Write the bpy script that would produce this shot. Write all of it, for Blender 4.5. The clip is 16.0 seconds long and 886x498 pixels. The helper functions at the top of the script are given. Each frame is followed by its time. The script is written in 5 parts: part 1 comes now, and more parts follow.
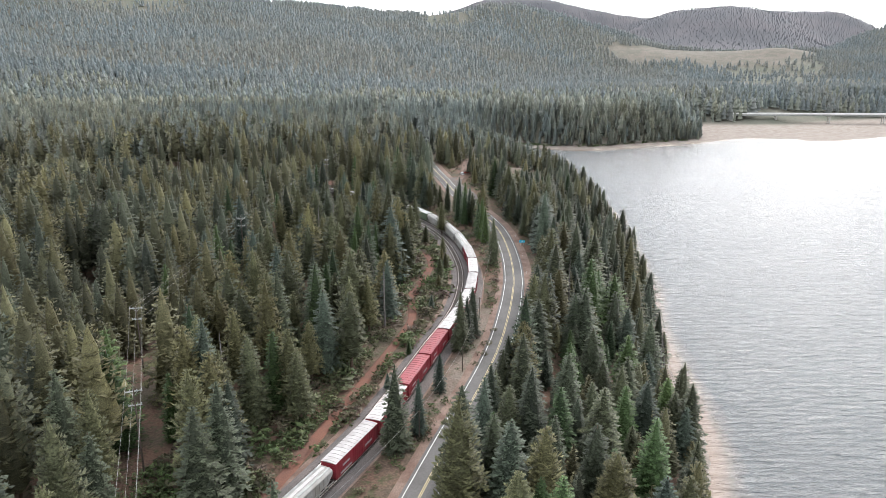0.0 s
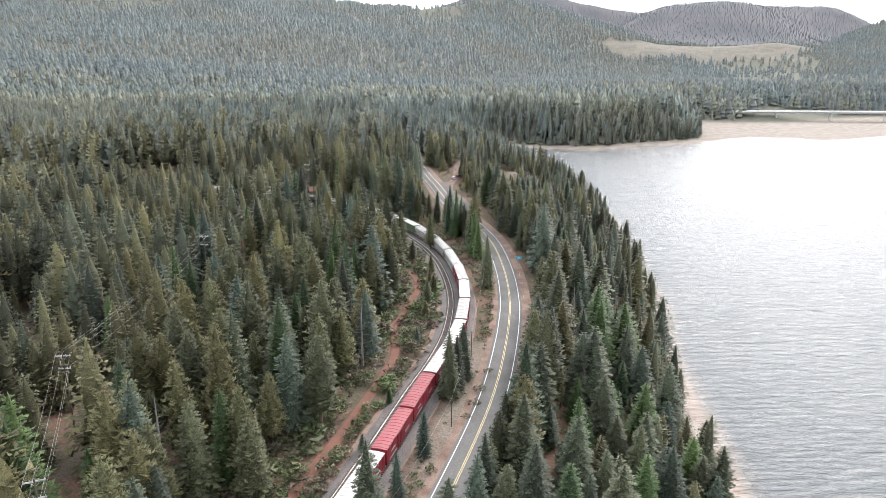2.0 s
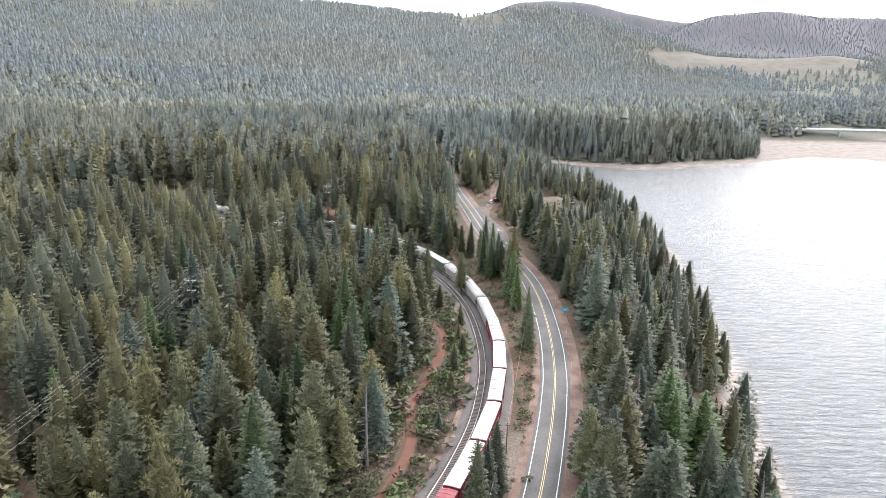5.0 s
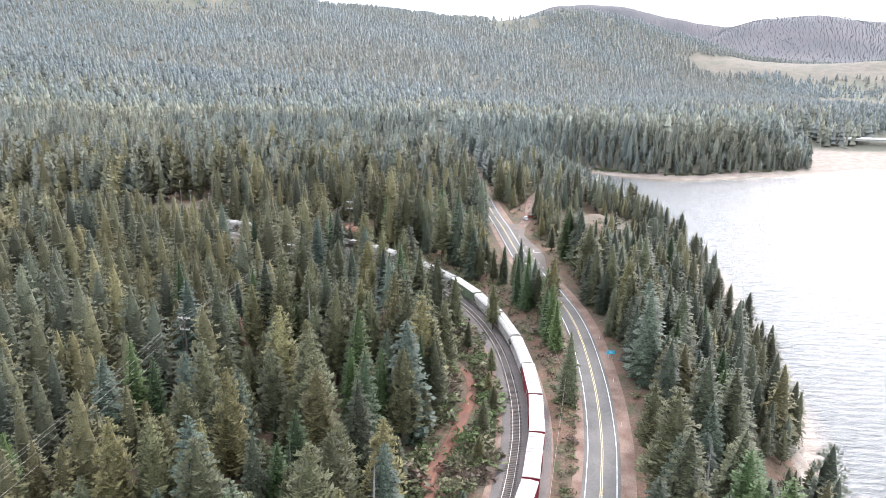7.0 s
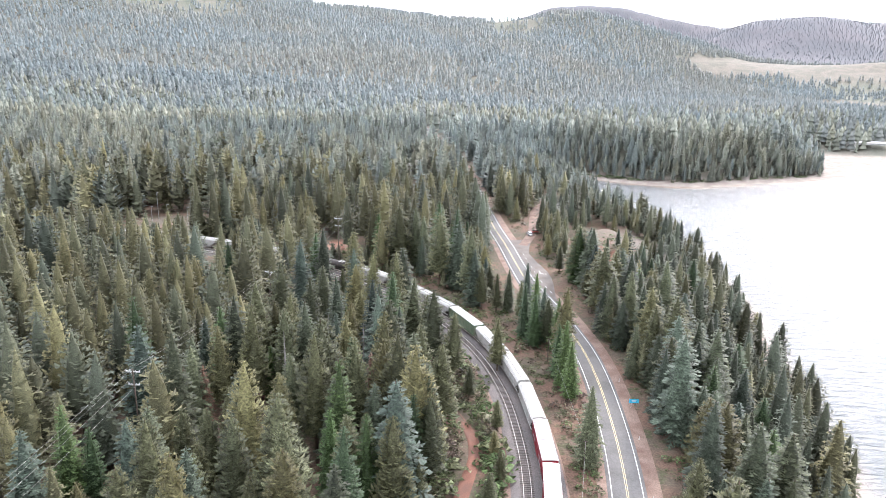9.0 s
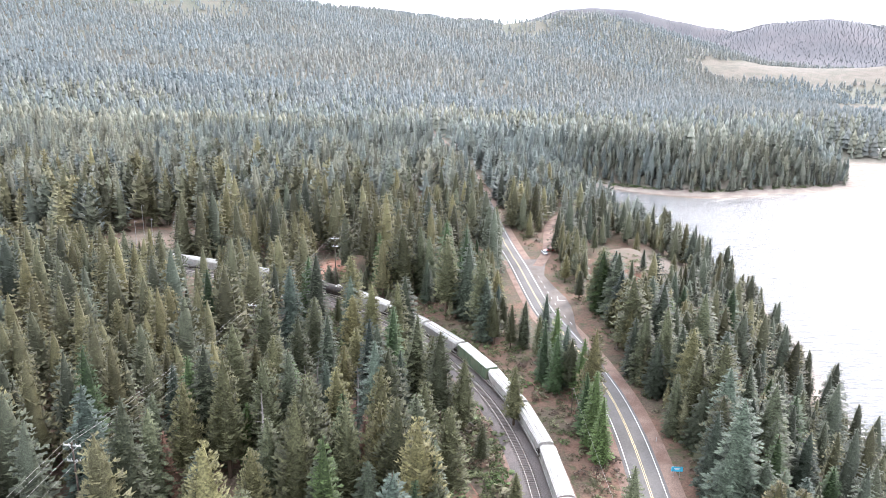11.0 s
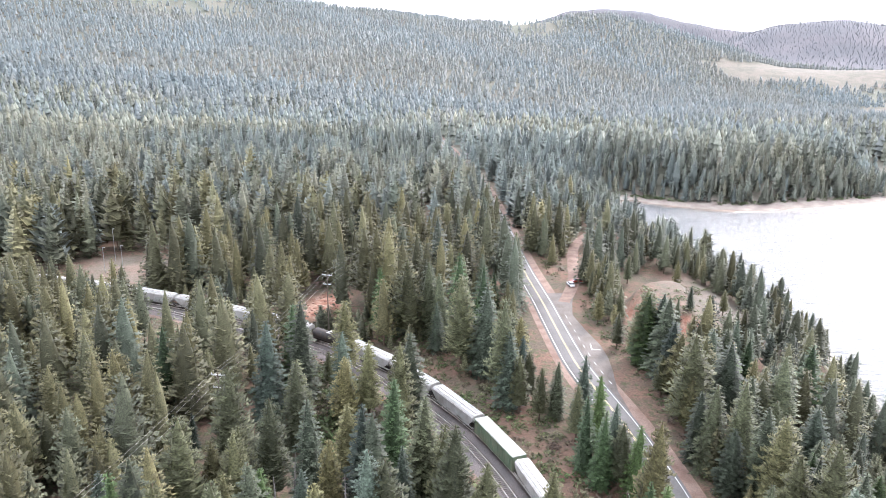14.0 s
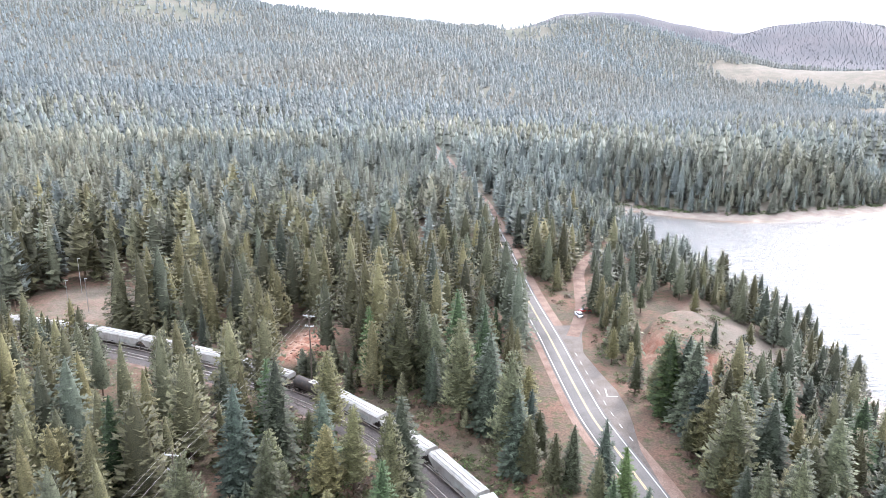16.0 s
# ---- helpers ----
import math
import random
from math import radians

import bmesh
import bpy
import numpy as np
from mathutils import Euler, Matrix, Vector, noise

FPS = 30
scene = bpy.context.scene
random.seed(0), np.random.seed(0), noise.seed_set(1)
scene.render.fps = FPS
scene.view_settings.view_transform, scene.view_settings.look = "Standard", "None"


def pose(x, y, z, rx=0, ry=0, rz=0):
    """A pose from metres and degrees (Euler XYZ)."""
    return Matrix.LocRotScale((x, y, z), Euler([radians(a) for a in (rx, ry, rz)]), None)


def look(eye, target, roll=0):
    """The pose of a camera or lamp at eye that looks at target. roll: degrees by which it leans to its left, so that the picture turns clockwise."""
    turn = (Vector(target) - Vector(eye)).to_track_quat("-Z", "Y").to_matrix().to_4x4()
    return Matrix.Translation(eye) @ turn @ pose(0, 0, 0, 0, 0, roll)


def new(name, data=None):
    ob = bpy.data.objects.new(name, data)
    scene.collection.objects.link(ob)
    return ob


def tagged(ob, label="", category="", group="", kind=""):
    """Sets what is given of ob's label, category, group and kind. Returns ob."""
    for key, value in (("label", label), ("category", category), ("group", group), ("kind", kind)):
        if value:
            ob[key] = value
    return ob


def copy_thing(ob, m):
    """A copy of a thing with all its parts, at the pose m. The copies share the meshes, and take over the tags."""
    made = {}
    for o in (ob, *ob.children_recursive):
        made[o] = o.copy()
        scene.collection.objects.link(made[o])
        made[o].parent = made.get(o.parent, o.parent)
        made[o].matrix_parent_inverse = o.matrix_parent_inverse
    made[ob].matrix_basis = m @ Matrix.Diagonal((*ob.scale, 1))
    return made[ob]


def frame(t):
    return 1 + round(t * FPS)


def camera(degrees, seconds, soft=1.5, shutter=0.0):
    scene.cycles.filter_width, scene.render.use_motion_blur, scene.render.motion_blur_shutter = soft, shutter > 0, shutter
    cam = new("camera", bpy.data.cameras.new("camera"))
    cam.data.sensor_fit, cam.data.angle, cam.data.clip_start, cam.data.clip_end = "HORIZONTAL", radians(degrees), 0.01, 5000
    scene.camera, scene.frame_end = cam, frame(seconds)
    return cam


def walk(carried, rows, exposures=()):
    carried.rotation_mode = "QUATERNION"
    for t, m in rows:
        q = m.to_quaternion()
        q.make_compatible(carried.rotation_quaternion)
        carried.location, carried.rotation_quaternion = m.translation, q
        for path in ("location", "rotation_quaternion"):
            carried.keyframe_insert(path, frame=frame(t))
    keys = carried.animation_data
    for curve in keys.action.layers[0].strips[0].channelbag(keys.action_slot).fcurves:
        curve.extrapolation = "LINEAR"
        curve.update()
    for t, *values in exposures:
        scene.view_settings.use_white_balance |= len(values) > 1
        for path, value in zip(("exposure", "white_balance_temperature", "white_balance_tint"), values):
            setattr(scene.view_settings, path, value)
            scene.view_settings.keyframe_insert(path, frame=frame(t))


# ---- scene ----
cam = camera(64.0, 16.0, 0.4)
METRES, EYE, TILT, LEAN, TURN = 212.0, 100.0, -16.2, 0.0, 0.0
ROWS = [
    (0.0, 0.0, 0.0, 0.0, 0.0, 0.0, -0.0),
    (0.5, 0.0025, 0.0312, 0.0098, -0.12, -0.53, 0.04),
    (1.0, 0.0046, 0.0627, 0.0199, -0.25, -0.74, 0.05),
    (1.5, 0.006, 0.0937, 0.0299, -0.41, -0.58, 0.07),
    (2.0, 0.0076, 0.1253, 0.0394, -0.57, -0.42, 0.06),
    (2.5, 0.0089, 0.1561, 0.049, -0.72, -0.29, 0.07),
    (3.0, 0.0101, 0.1869, 0.0585, -0.89, -0.18, 0.07),
    (3.5, 0.0112, 0.217, 0.0681, -1.05, -0.1, 0.05),
    (4.0, 0.0114, 0.2474, 0.0774, -1.08, -0.03, -0.03),
    (4.5, 0.0119, 0.2778, 0.0869, 0.53, 0.06, -0.76),
    (5.0, 0.0129, 0.3081, 0.0962, 2.34, 0.13, -1.48),
    (7.5, 0.0067, 0.4581, 0.1424, 4.92, 0.35, -2.36),
    (8.0, 0.004, 0.4883, 0.1513, 4.87, 0.38, -2.33),
    (8.5, 0.0009, 0.5182, 0.1605, 4.81, 0.41, -2.3),
    (9.0, -0.0024, 0.5481, 0.1696, 4.71, 0.43, -2.26),
    (11.5, -0.0199, 0.6976, 0.214, 5.46, 0.6, -2.62),
    (12.0, -0.0235, 0.7274, 0.2229, 5.75, 0.62, -2.7),
    (12.5, -0.0275, 0.7573, 0.2316, 5.87, 0.63, -2.73),
    (13.0, -0.0321, 0.7871, 0.2404, 5.87, 0.64, -2.72),
    (13.5, -0.0367, 0.8146, 0.2485, 5.82, 0.65, -2.69),
    (14.0, -0.0416, 0.8444, 0.2572, 5.77, 0.67, -2.64),
    (14.5, -0.0465, 0.8732, 0.2654, 5.72, 0.87, -2.56),
    (15.0, -0.0515, 0.9007, 0.2733, 5.62, 1.03, -2.46),
    (15.5, -0.0548, 0.9272, 0.2838, 5.49, 1.1, -2.23),
    (16.0, -0.0534, 0.9489, 0.2976, 5.45, 0.99, -1.94),
]
EXPOSURES = [(0.0, 1.15, 6500, 12), (1.5, 1.35, 6500, 12), (3.5, 1.5, 6450, 13), (5.0, 1.55, 6400, 14), (8.0, 1.95, 6300, 16), (14.5, 2.1, 6200, 18), (16.0, 2.1, 6150, 18)]
walk(cam, [(t, pose(0, 0, EYE, TILT, LEAN, TURN) @ pose(METRES * x, METRES * y, METRES * z, 90 + pitch, roll, yaw)) for t, x, y, z, yaw, pitch, roll in ROWS], EXPOSURES)

# ---- world and sun: thin bright overcast, sun veiled ahead and high ----
SUN_ELEV, SUN_AZ = 38.0, 32.0   # azimuth from +y towards +x
world = bpy.data.worlds.new("world")
scene.world = world
world.use_nodes = True
wn, wl = world.node_tree.nodes, world.node_tree.links
wn.clear()
sky = wn.new("ShaderNodeTexSky")
sky.sky_type = "NISHITA"
sky.sun_disc = False
sky.sun_elevation, sky.sun_rotation = radians(SUN_ELEV), radians(SUN_AZ)
sky.air_density, sky.dust_density, sky.ozone_density = 1.0, 2.0, 1.0
cloud = wn.new("ShaderNodeMix")
cloud.data_type = "RGBA"
wcoord, wnoise, wramp = wn.new("ShaderNodeTexCoord"), wn.new("ShaderNodeTexNoise"), wn.new("ShaderNodeMapRange")
wnoise.inputs["Scale"].default_value, wnoise.inputs["Detail"].default_value = 2.2, 5
wramp.inputs["To Min"].default_value, wramp.inputs["To Max"].default_value = 0.6, 0.95
wl.new(wcoord.outputs["Generated"], wnoise.inputs["Vector"])
wl.new(wnoise.outputs["Fac"], wramp.inputs["Value"])
wl.new(wramp.outputs["Result"], cloud.inputs[0])
wl.new(sky.outputs[0], cloud.inputs[6])
glow_dot, glow_pow, glow_add, glow_mul = wn.new("ShaderNodeVectorMath"), wn.new("ShaderNodeMath"), wn.new("ShaderNodeMath"), wn.new("ShaderNodeMix")
glow_dot.operation = "DOT_PRODUCT"
glow_dot.inputs[1].default_value = (math.cos(radians(SUN_ELEV)) * math.sin(radians(SUN_AZ)), math.cos(radians(SUN_ELEV)) * math.cos(radians(SUN_AZ)), math.sin(radians(SUN_ELEV)))
wl.new(wcoord.outputs["Generated"], glow_dot.inputs[0])
glow_max = wn.new("ShaderNodeMath")
glow_max.operation = "MAXIMUM"
glow_max.inputs[1].default_value = 0.0
wl.new(glow_dot.outputs["Value"], glow_max.inputs[0])
glow_pow.operation, glow_pow.inputs[1].default_value = "POWER", 4.0
wl.new(glow_max.outputs[0], glow_pow.inputs[0])
glow_add.operation, glow_add.inputs[1].default_value, glow_add.inputs[2].default_value = "MULTIPLY_ADD", 0.5, 1.0
wl.new(glow_pow.outputs[0], glow_add.inputs[0])
glow_mul.data_type, glow_mul.blend_type = "RGBA", "MULTIPLY"
glow_mul.inputs[0].default_value = 1.0
glow_mul.inputs[6].default_value = (14.0, 14.9, 15.6, 1)
wl.new(glow_add.outputs[0], glow_mul.inputs[7])
wl.new(glow_mul.outputs[2], cloud.inputs[7])
back, wout = wn.new("ShaderNodeBackground"), wn.new("ShaderNodeOutputWorld")
back.inputs["Strength"].default_value = 0.1
wl.new(cloud.outputs[2], back.inputs["Color"])
wl.new(back.outputs[0], wout.inputs["Surface"])
sun_data = bpy.data.lights.new("sun", "SUN")
sun_data.energy, sun_data.angle, sun_data.color = 1.5, radians(10), (1.0, 0.95, 0.88)
sun = new("sun", sun_data)
se, sa = radians(SUN_ELEV), radians(SUN_AZ)
sun.matrix_world = look((300 * math.sin(sa), 300 * math.cos(sa), 400), (300 * math.sin(sa) - math.cos(se) * math.sin(sa), 300 * math.cos(sa) - math.cos(se) * math.cos(sa), 400 - math.sin(se)))


# ---- materials ----
def material(name, color, rough=0.8, metal=0.0, spread=0.25, scale=1.0, fine=12.0, bump=0.3, second=None, random_hue=False, tint="", spec=0.3, bump_dist=0.05):
    """Procedural surface: base colour varied by a coarse and a fine noise; second is a stain colour."""
    m = bpy.data.materials.new(name)
    m.use_nodes = True
    n, l = m.node_tree.nodes, m.node_tree.links
    b = n["Principled BSDF"]
    b.inputs["Roughness"].default_value, b.inputs["Metallic"].default_value = rough, metal
    b.inputs["Specular IOR Level"].default_value = spec
    co = n.new("ShaderNodeTexCoord")
    coarse, grain = n.new("ShaderNodeTexNoise"), n.new("ShaderNodeTexNoise")
    coarse.inputs["Scale"].default_value, coarse.inputs["Detail"].default_value = scale, 6
    grain.inputs["Scale"].default_value, grain.inputs["Detail"].default_value = fine, 4
    l.new(co.outputs["Object"], coarse.inputs["Vector"])
    l.new(co.outputs["Object"], grain.inputs["Vector"])
    mix = n.new("ShaderNodeMix")
    mix.data_type = "RGBA"
    mix.inputs[6].default_value = (*color, 1)
    mix.inputs[7].default_value = (*(second or [c * 0.55 for c in color]), 1)
    ramp = n.new("ShaderNodeMapRange")
    ramp.inputs["From Min"].default_value, ramp.inputs["From Max"].default_value = 0.42, 0.66
    l.new(coarse.outputs["Fac"], ramp.inputs["Value"])
    l.new(ramp.outputs["Result"], mix.inputs[0])
    val = n.new("ShaderNodeHueSaturation")
    vr = n.new("ShaderNodeMapRange")
    vr.inputs["From Min"].default_value, vr.inputs["From Max"].default_value = 0.3, 0.7
    vr.inputs["To Min"].default_value, vr.inputs["To Max"].default_value = 1 - spread, 1 + spread
    l.new(grain.outputs["Fac"], vr.inputs["Value"])
    l.new(vr.outputs["Result"], val.inputs["Value"])
    l.new(mix.outputs[2], val.inputs["Color"])
    out = val.outputs["Color"]
    if random_hue:
        info, rr = n.new("ShaderNodeObjectInfo"), n.new("ShaderNodeMapRange")
        rr.inputs["To Min"].default_value, rr.inputs["To Max"].default_value = 0.8, 1.2
        h2 = n.new("ShaderNodeHueSaturation")
        l.new(info.outputs["Random"], rr.inputs["Value"])
        l.new(rr.outputs["Result"], h2.inputs["Value"])
        l.new(out, h2.inputs["Color"])
        out = h2.outputs["Color"]
    l.new(out, b.inputs["Base Color"])
    if bump:
        bp = n.new("ShaderNodeBump")
        bp.inputs["Strength"].default_value, bp.inputs["Distance"].default_value = bump, bump_dist
        l.new(grain.outputs["Fac"], bp.inputs["Height"])
        l.new(bp.outputs[0], b.inputs["Normal"])
    return m


def foliage_material(name, color, warm, cool, from_attribute=False, translucent=0.18, vary=1.0, gloss=0.12, grain_scale=3.5):
    """Needle foliage: hue drifts between a warm and a cool green, by tree and by tuft."""
    m = bpy.data.materials.new(name)
    m.use_nodes = True
    n, l = m.node_tree.nodes, m.node_tree.links
    b = n["Principled BSDF"]
    b.inputs["Roughness"].default_value, b.inputs["Specular IOR Level"].default_value = 0.55, gloss
    if from_attribute:
        src = n.new("ShaderNodeAttribute")
        src.attribute_name = "tree"
        tree_value = src.outputs["Fac"]
    else:
        tree_value = n.new("ShaderNodeObjectInfo").outputs["Random"]
    ramp = n.new("ShaderNodeValToRGB")
    e = ramp.color_ramp.elements
    e[0].position, e[0].color = 0.0, (*cool, 1)
    e[1].position, e[1].color = 1.0, (*warm, 1)
    mid = e.new(0.5)
    mid.color = (*color, 1)
    l.new(tree_value, ramp.inputs["Fac"])
    geo, tuft = n.new("ShaderNodeNewGeometry"), n.new("ShaderNodeMapRange")
    tuft.inputs["To Min"].default_value, tuft.inputs["To Max"].default_value = 1 - 0.35 * vary, 1 + 0.4 * vary
    l.new(geo.outputs["Random Per Island"], tuft.inputs["Value"])
    co, grain, gr = n.new("ShaderNodeTexCoord"), n.new("ShaderNodeTexNoise"), n.new("ShaderNodeMapRange")
    grain.inputs["Scale"].default_value, grain.inputs["Detail"].default_value = grain_scale, 4
    gr.inputs["From Min"].default_value, gr.inputs["From Max"].default_value = 0.3, 0.7
    gr.inputs["To Min"].default_value, gr.inputs["To Max"].default_value = 1 - 0.55 * min(vary, 1), 1 + 0.6 * min(vary, 1)
    l.new(co.outputs["Object"], grain.inputs["Vector"])
    l.new(grain.outputs["Fac"], gr.inputs["Value"])
    # whole trees differ in tone as well
    white = n.new("ShaderNodeTexWhiteNoise")
    white.noise_dimensions = "1D"
    l.new(tree_value, white.inputs["W"])
    whole, first = n.new("ShaderNodeMapRange"), n.new("ShaderNodeMath")
    whole.inputs["To Min"].default_value, whole.inputs["To Max"].default_value = 1 - 0.38 * vary, 1 + 0.45 * vary
    first.operation = "MULTIPLY"
    l.new(white.outputs["Value"], whole.inputs["Value"])
    l.new(whole.outputs["Result"], first.inputs[0])
    l.new(tuft.outputs["Result"], first.inputs[1])
    mul = n.new("ShaderNodeMath")
    mul.operation = "MULTIPLY"
    l.new(first.outputs[0], mul.inputs[0])
    l.new(gr.outputs["Result"], mul.inputs[1])
    hs = n.new("ShaderNodeHueSaturation")
    l.new(mul.outputs[0], hs.inputs["Value"])
    l.new(ramp.outputs["Color"], hs.inputs["Color"])
    l.new(hs.outputs["Color"], b.inputs["Base Color"])
    tr, ms = n.new("ShaderNodeBsdfTranslucent"), n.new("ShaderNodeMixShader")
    # needles scatter light as one soft crown: lean the normals outwards and up
    lean, turn_n, blend_n, unit_n = n.new("ShaderNodeAttribute"), n.new("ShaderNodeVectorTransform"), n.new("ShaderNodeMix"), n.new("ShaderNodeVectorMath")
    lean.attribute_name = "lean"
    turn_n.vector_type, turn_n.convert_from, turn_n.convert_to = "NORMAL", "OBJECT", "WORLD"
    blend_n.data_type, unit_n.operation = "VECTOR", "NORMALIZE"
    blend_n.inputs[0].default_value = 0.5
    l.new(lean.outputs["Vector"], turn_n.inputs[0])
    l.new(geo.outputs["Normal"], blend_n.inputs[4])
    l.new(turn_n.outputs[0], blend_n.inputs[5])
    l.new(blend_n.outputs[1], unit_n.inputs[0])
    l.new(unit_n.outputs[0], b.inputs["Normal"])
    l.new(hs.outputs["Color"], tr.inputs["Color"])
    ms.inputs[0].default_value = translucent
    l.new(b.outputs[0], ms.inputs[1])
    l.new(tr.outputs[0], ms.inputs[2])
    l.new(ms.outputs[0], n["Material Output"].inputs["Surface"])
    return m


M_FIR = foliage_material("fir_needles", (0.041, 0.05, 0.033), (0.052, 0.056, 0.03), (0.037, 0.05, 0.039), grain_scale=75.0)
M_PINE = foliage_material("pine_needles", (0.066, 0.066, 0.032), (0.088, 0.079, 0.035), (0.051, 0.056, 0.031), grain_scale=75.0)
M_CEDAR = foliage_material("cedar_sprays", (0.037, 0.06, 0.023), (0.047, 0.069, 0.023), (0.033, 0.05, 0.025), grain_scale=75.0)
# the nearwood foliage lifted about a third, to carry mid-distance haze in its colour
M_FOREST = foliage_material("forest_needles_hazed", (0.074, 0.074, 0.044), (0.102, 0.092, 0.047), (0.056, 0.064, 0.049), True, 0.18, 1.2, grain_scale=5.0)
M_NEARWOOD = foliage_material("nearwood_needles", (0.057, 0.057, 0.032), (0.08, 0.072, 0.034), (0.042, 0.05, 0.036), True, 0.18, 1.1, grain_scale=5.0)
# distance haze painted into the needle colour: paler in the valley, bluer on the ridge
M_HAZE_VALLEY = foliage_material("valley_needles_hazed", (0.118, 0.126, 0.102), (0.14, 0.137, 0.099), (0.1, 0.117, 0.109), True, 0.25, 0.75, 0.12)
M_HAZE_RIDGE = foliage_material("ridge_needles_hazed", (0.137, 0.15, 0.144), (0.15, 0.152, 0.135), (0.126, 0.148, 0.151), True, 0.35, 0.3, 0.12)
# scorched needles with the blue-grey of far haze mixed into their colour
M_HAZE_FARHILL = foliage_material("scorched_needles_hazed", (0.082, 0.088, 0.095), (0.09, 0.09, 0.092), (0.076, 0.087, 0.099), True, 0.3, 0.3, 0.1)
M_AUTUMN = foliage_material("autumn_leaves", (0.3, 0.19, 0.05), (0.34, 0.2, 0.05), (0.26, 0.18, 0.05))
M_RUST = foliage_material("rust_brown_needles", (0.12, 0.065, 0.045), (0.13, 0.07, 0.045), (0.11, 0.064, 0.05), grain_scale=75.0)
M_SHRUB = foliage_material("shrub_leaves", (0.07, 0.078, 0.038), (0.1, 0.074, 0.058), (0.054, 0.078, 0.03), True)
M_DEAD = material("dead_wood", (0.15, 0.136, 0.127), 0.9, spread=0.3, scale=2)
M_BARK = material("bark", (0.088, 0.06, 0.044), 0.95, spread=0.4, scale=1.5, fine=9, bump=0.6, random_hue=True)
M_ASPHALT = material("asphalt", (0.108, 0.102, 0.098), 0.95, spread=0.14, scale=0.12, fine=3, bump=0.2, second=(0.085, 0.08, 0.076), bump_dist=0.01, spec=0.1)
M_TURNOUT = material("worn_turnout_asphalt", (0.108, 0.095, 0.086), 0.95, spread=0.2, scale=0.2, fine=3, bump=0.2, second=(0.082, 0.069, 0.06), bump_dist=0.01, spec=0.15)
M_WHITE = material("white_road_paint", (0.5, 0.5, 0.487), 0.6, spread=0.12, scale=0.6, second=(0.37, 0.37, 0.357), bump=0)
M_YELLOW = material("yellow_road_paint", (0.46, 0.36, 0.18), 0.6, spread=0.12, scale=0.6, second=(0.36, 0.29, 0.16), bump=0)
M_GRAVEL = material("shoulder_gravel", (0.15, 0.104, 0.082), 0.95, spread=0.3, scale=0.25, fine=4, second=(0.1, 0.06, 0.046), bump=0.4)
M_BALLAST = material("ballast", (0.08, 0.071, 0.068), 0.95, spread=0.45, scale=0.15, fine=7, second=(0.11, 0.092, 0.086), bump=0.8, bump_dist=0.1)
M_TRAIL = material("red_dirt", (0.118, 0.053, 0.036), 0.95, spread=0.25, scale=0.3, fine=4, second=(0.085, 0.043, 0.031), bump=0.4)
M_TIE = material("sleeper_wood", (0.096, 0.08, 0.072), 0.9, spread=0.3, scale=1.0, random_hue=True)
M_RAIL = material("rail_steel", (0.5, 0.47, 0.45), 0.32, 0.85, spread=0.12, scale=1, second=(0.36, 0.28, 0.24), bump=0)
M_BLACK = material("black_running_gear", (0.024, 0.0224, 0.0216), 0.7, spread=0.3, scale=1.5, second=(0.056, 0.04, 0.032))
M_RED = material("boxcar_red_paint", (0.17, 0.0145, 0.024), 0.55, spread=0.12, scale=0.5, second=(0.16, 0.024, 0.028), bump=0.05, random_hue=True)
M_REDROOF = material("red_roof_paint", (0.2, 0.045, 0.052), 0.65, spread=0.12, scale=0.5, second=(0.184, 0.06, 0.064), bump=0.05, random_hue=True)
M_ROOF = material("weathered_white_roof", (0.3, 0.283, 0.276), 0.65, spread=0.12, scale=0.5, second=(0.235, 0.215, 0.208), bump=0.05, random_hue=True)
M_HOPPER = material("hopper_grey_paint", (0.27, 0.262, 0.25), 0.6, spread=0.12, scale=0.4, second=(0.2, 0.187, 0.168), bump=0.05, random_hue=True)
M_GREEN = material("gondola_green_paint", (0.08, 0.112, 0.072), 0.6, spread=0.15, scale=0.5, second=(0.112, 0.12, 0.08), bump=0.05)
M_COVER = material("grey_cover", (0.288, 0.296, 0.28), 0.7, spread=0.12, scale=0.5, bump=0.1)
M_SAND = material("concrete", (0.36, 0.344, 0.32), 0.85, spread=0.15, scale=0.15, second=(0.288, 0.272, 0.248))
M_PARAPET = material("pale_parapet_concrete", (0.56, 0.55, 0.53), 0.8, spread=0.1, scale=0.2, second=(0.46, 0.45, 0.43), bump=0.05)
M_WOOD = material("pole_wood", (0.08, 0.06, 0.048), 0.9, spread=0.3, scale=1.0)
M_WIRE = material("wire_metal", (0.28, 0.272, 0.256), 0.6, 0.3, bump=0)
M_BLUE = material("blue_sign_face", (0.04, 0.4, 0.6), 0.4, spread=0.05, bump=0)
M_STEEL = material("galvanised_steel", (0.36, 0.36, 0.368), 0.5, 0.7, bump=0)
M_GLASS = material("window_glass", (0.024, 0.028, 0.032), 0.08, spread=0.05, bump=0, spec=0.6)
M_RUBBER = material("tyre_rubber", (0.02, 0.02, 0.02), 0.85)
M_CARWHITE = material("white_car_paint", (0.665, 0.665, 0.665), 0.25, spread=0.04, bump=0)
M_CARRED = material("red_car_paint", (0.24, 0.024, 0.016), 0.3, spread=0.05, bump=0)
M_ROCK = material("shore_rock", (0.24, 0.216, 0.2), 0.9, spread=0.35, scale=0.8, fine=5, bump=0.6, second=(0.16, 0.128, 0.112), random_hue=True)
M_HOUSEROOF = material("metal_roofing", (0.44, 0.464, 0.48), 0.45, 0.2, spread=0.1, scale=0.5, bump=0)
M_HOUSEWALL = material("timber_siding", (0.224, 0.176, 0.136), 0.85, spread=0.2, scale=0.5)


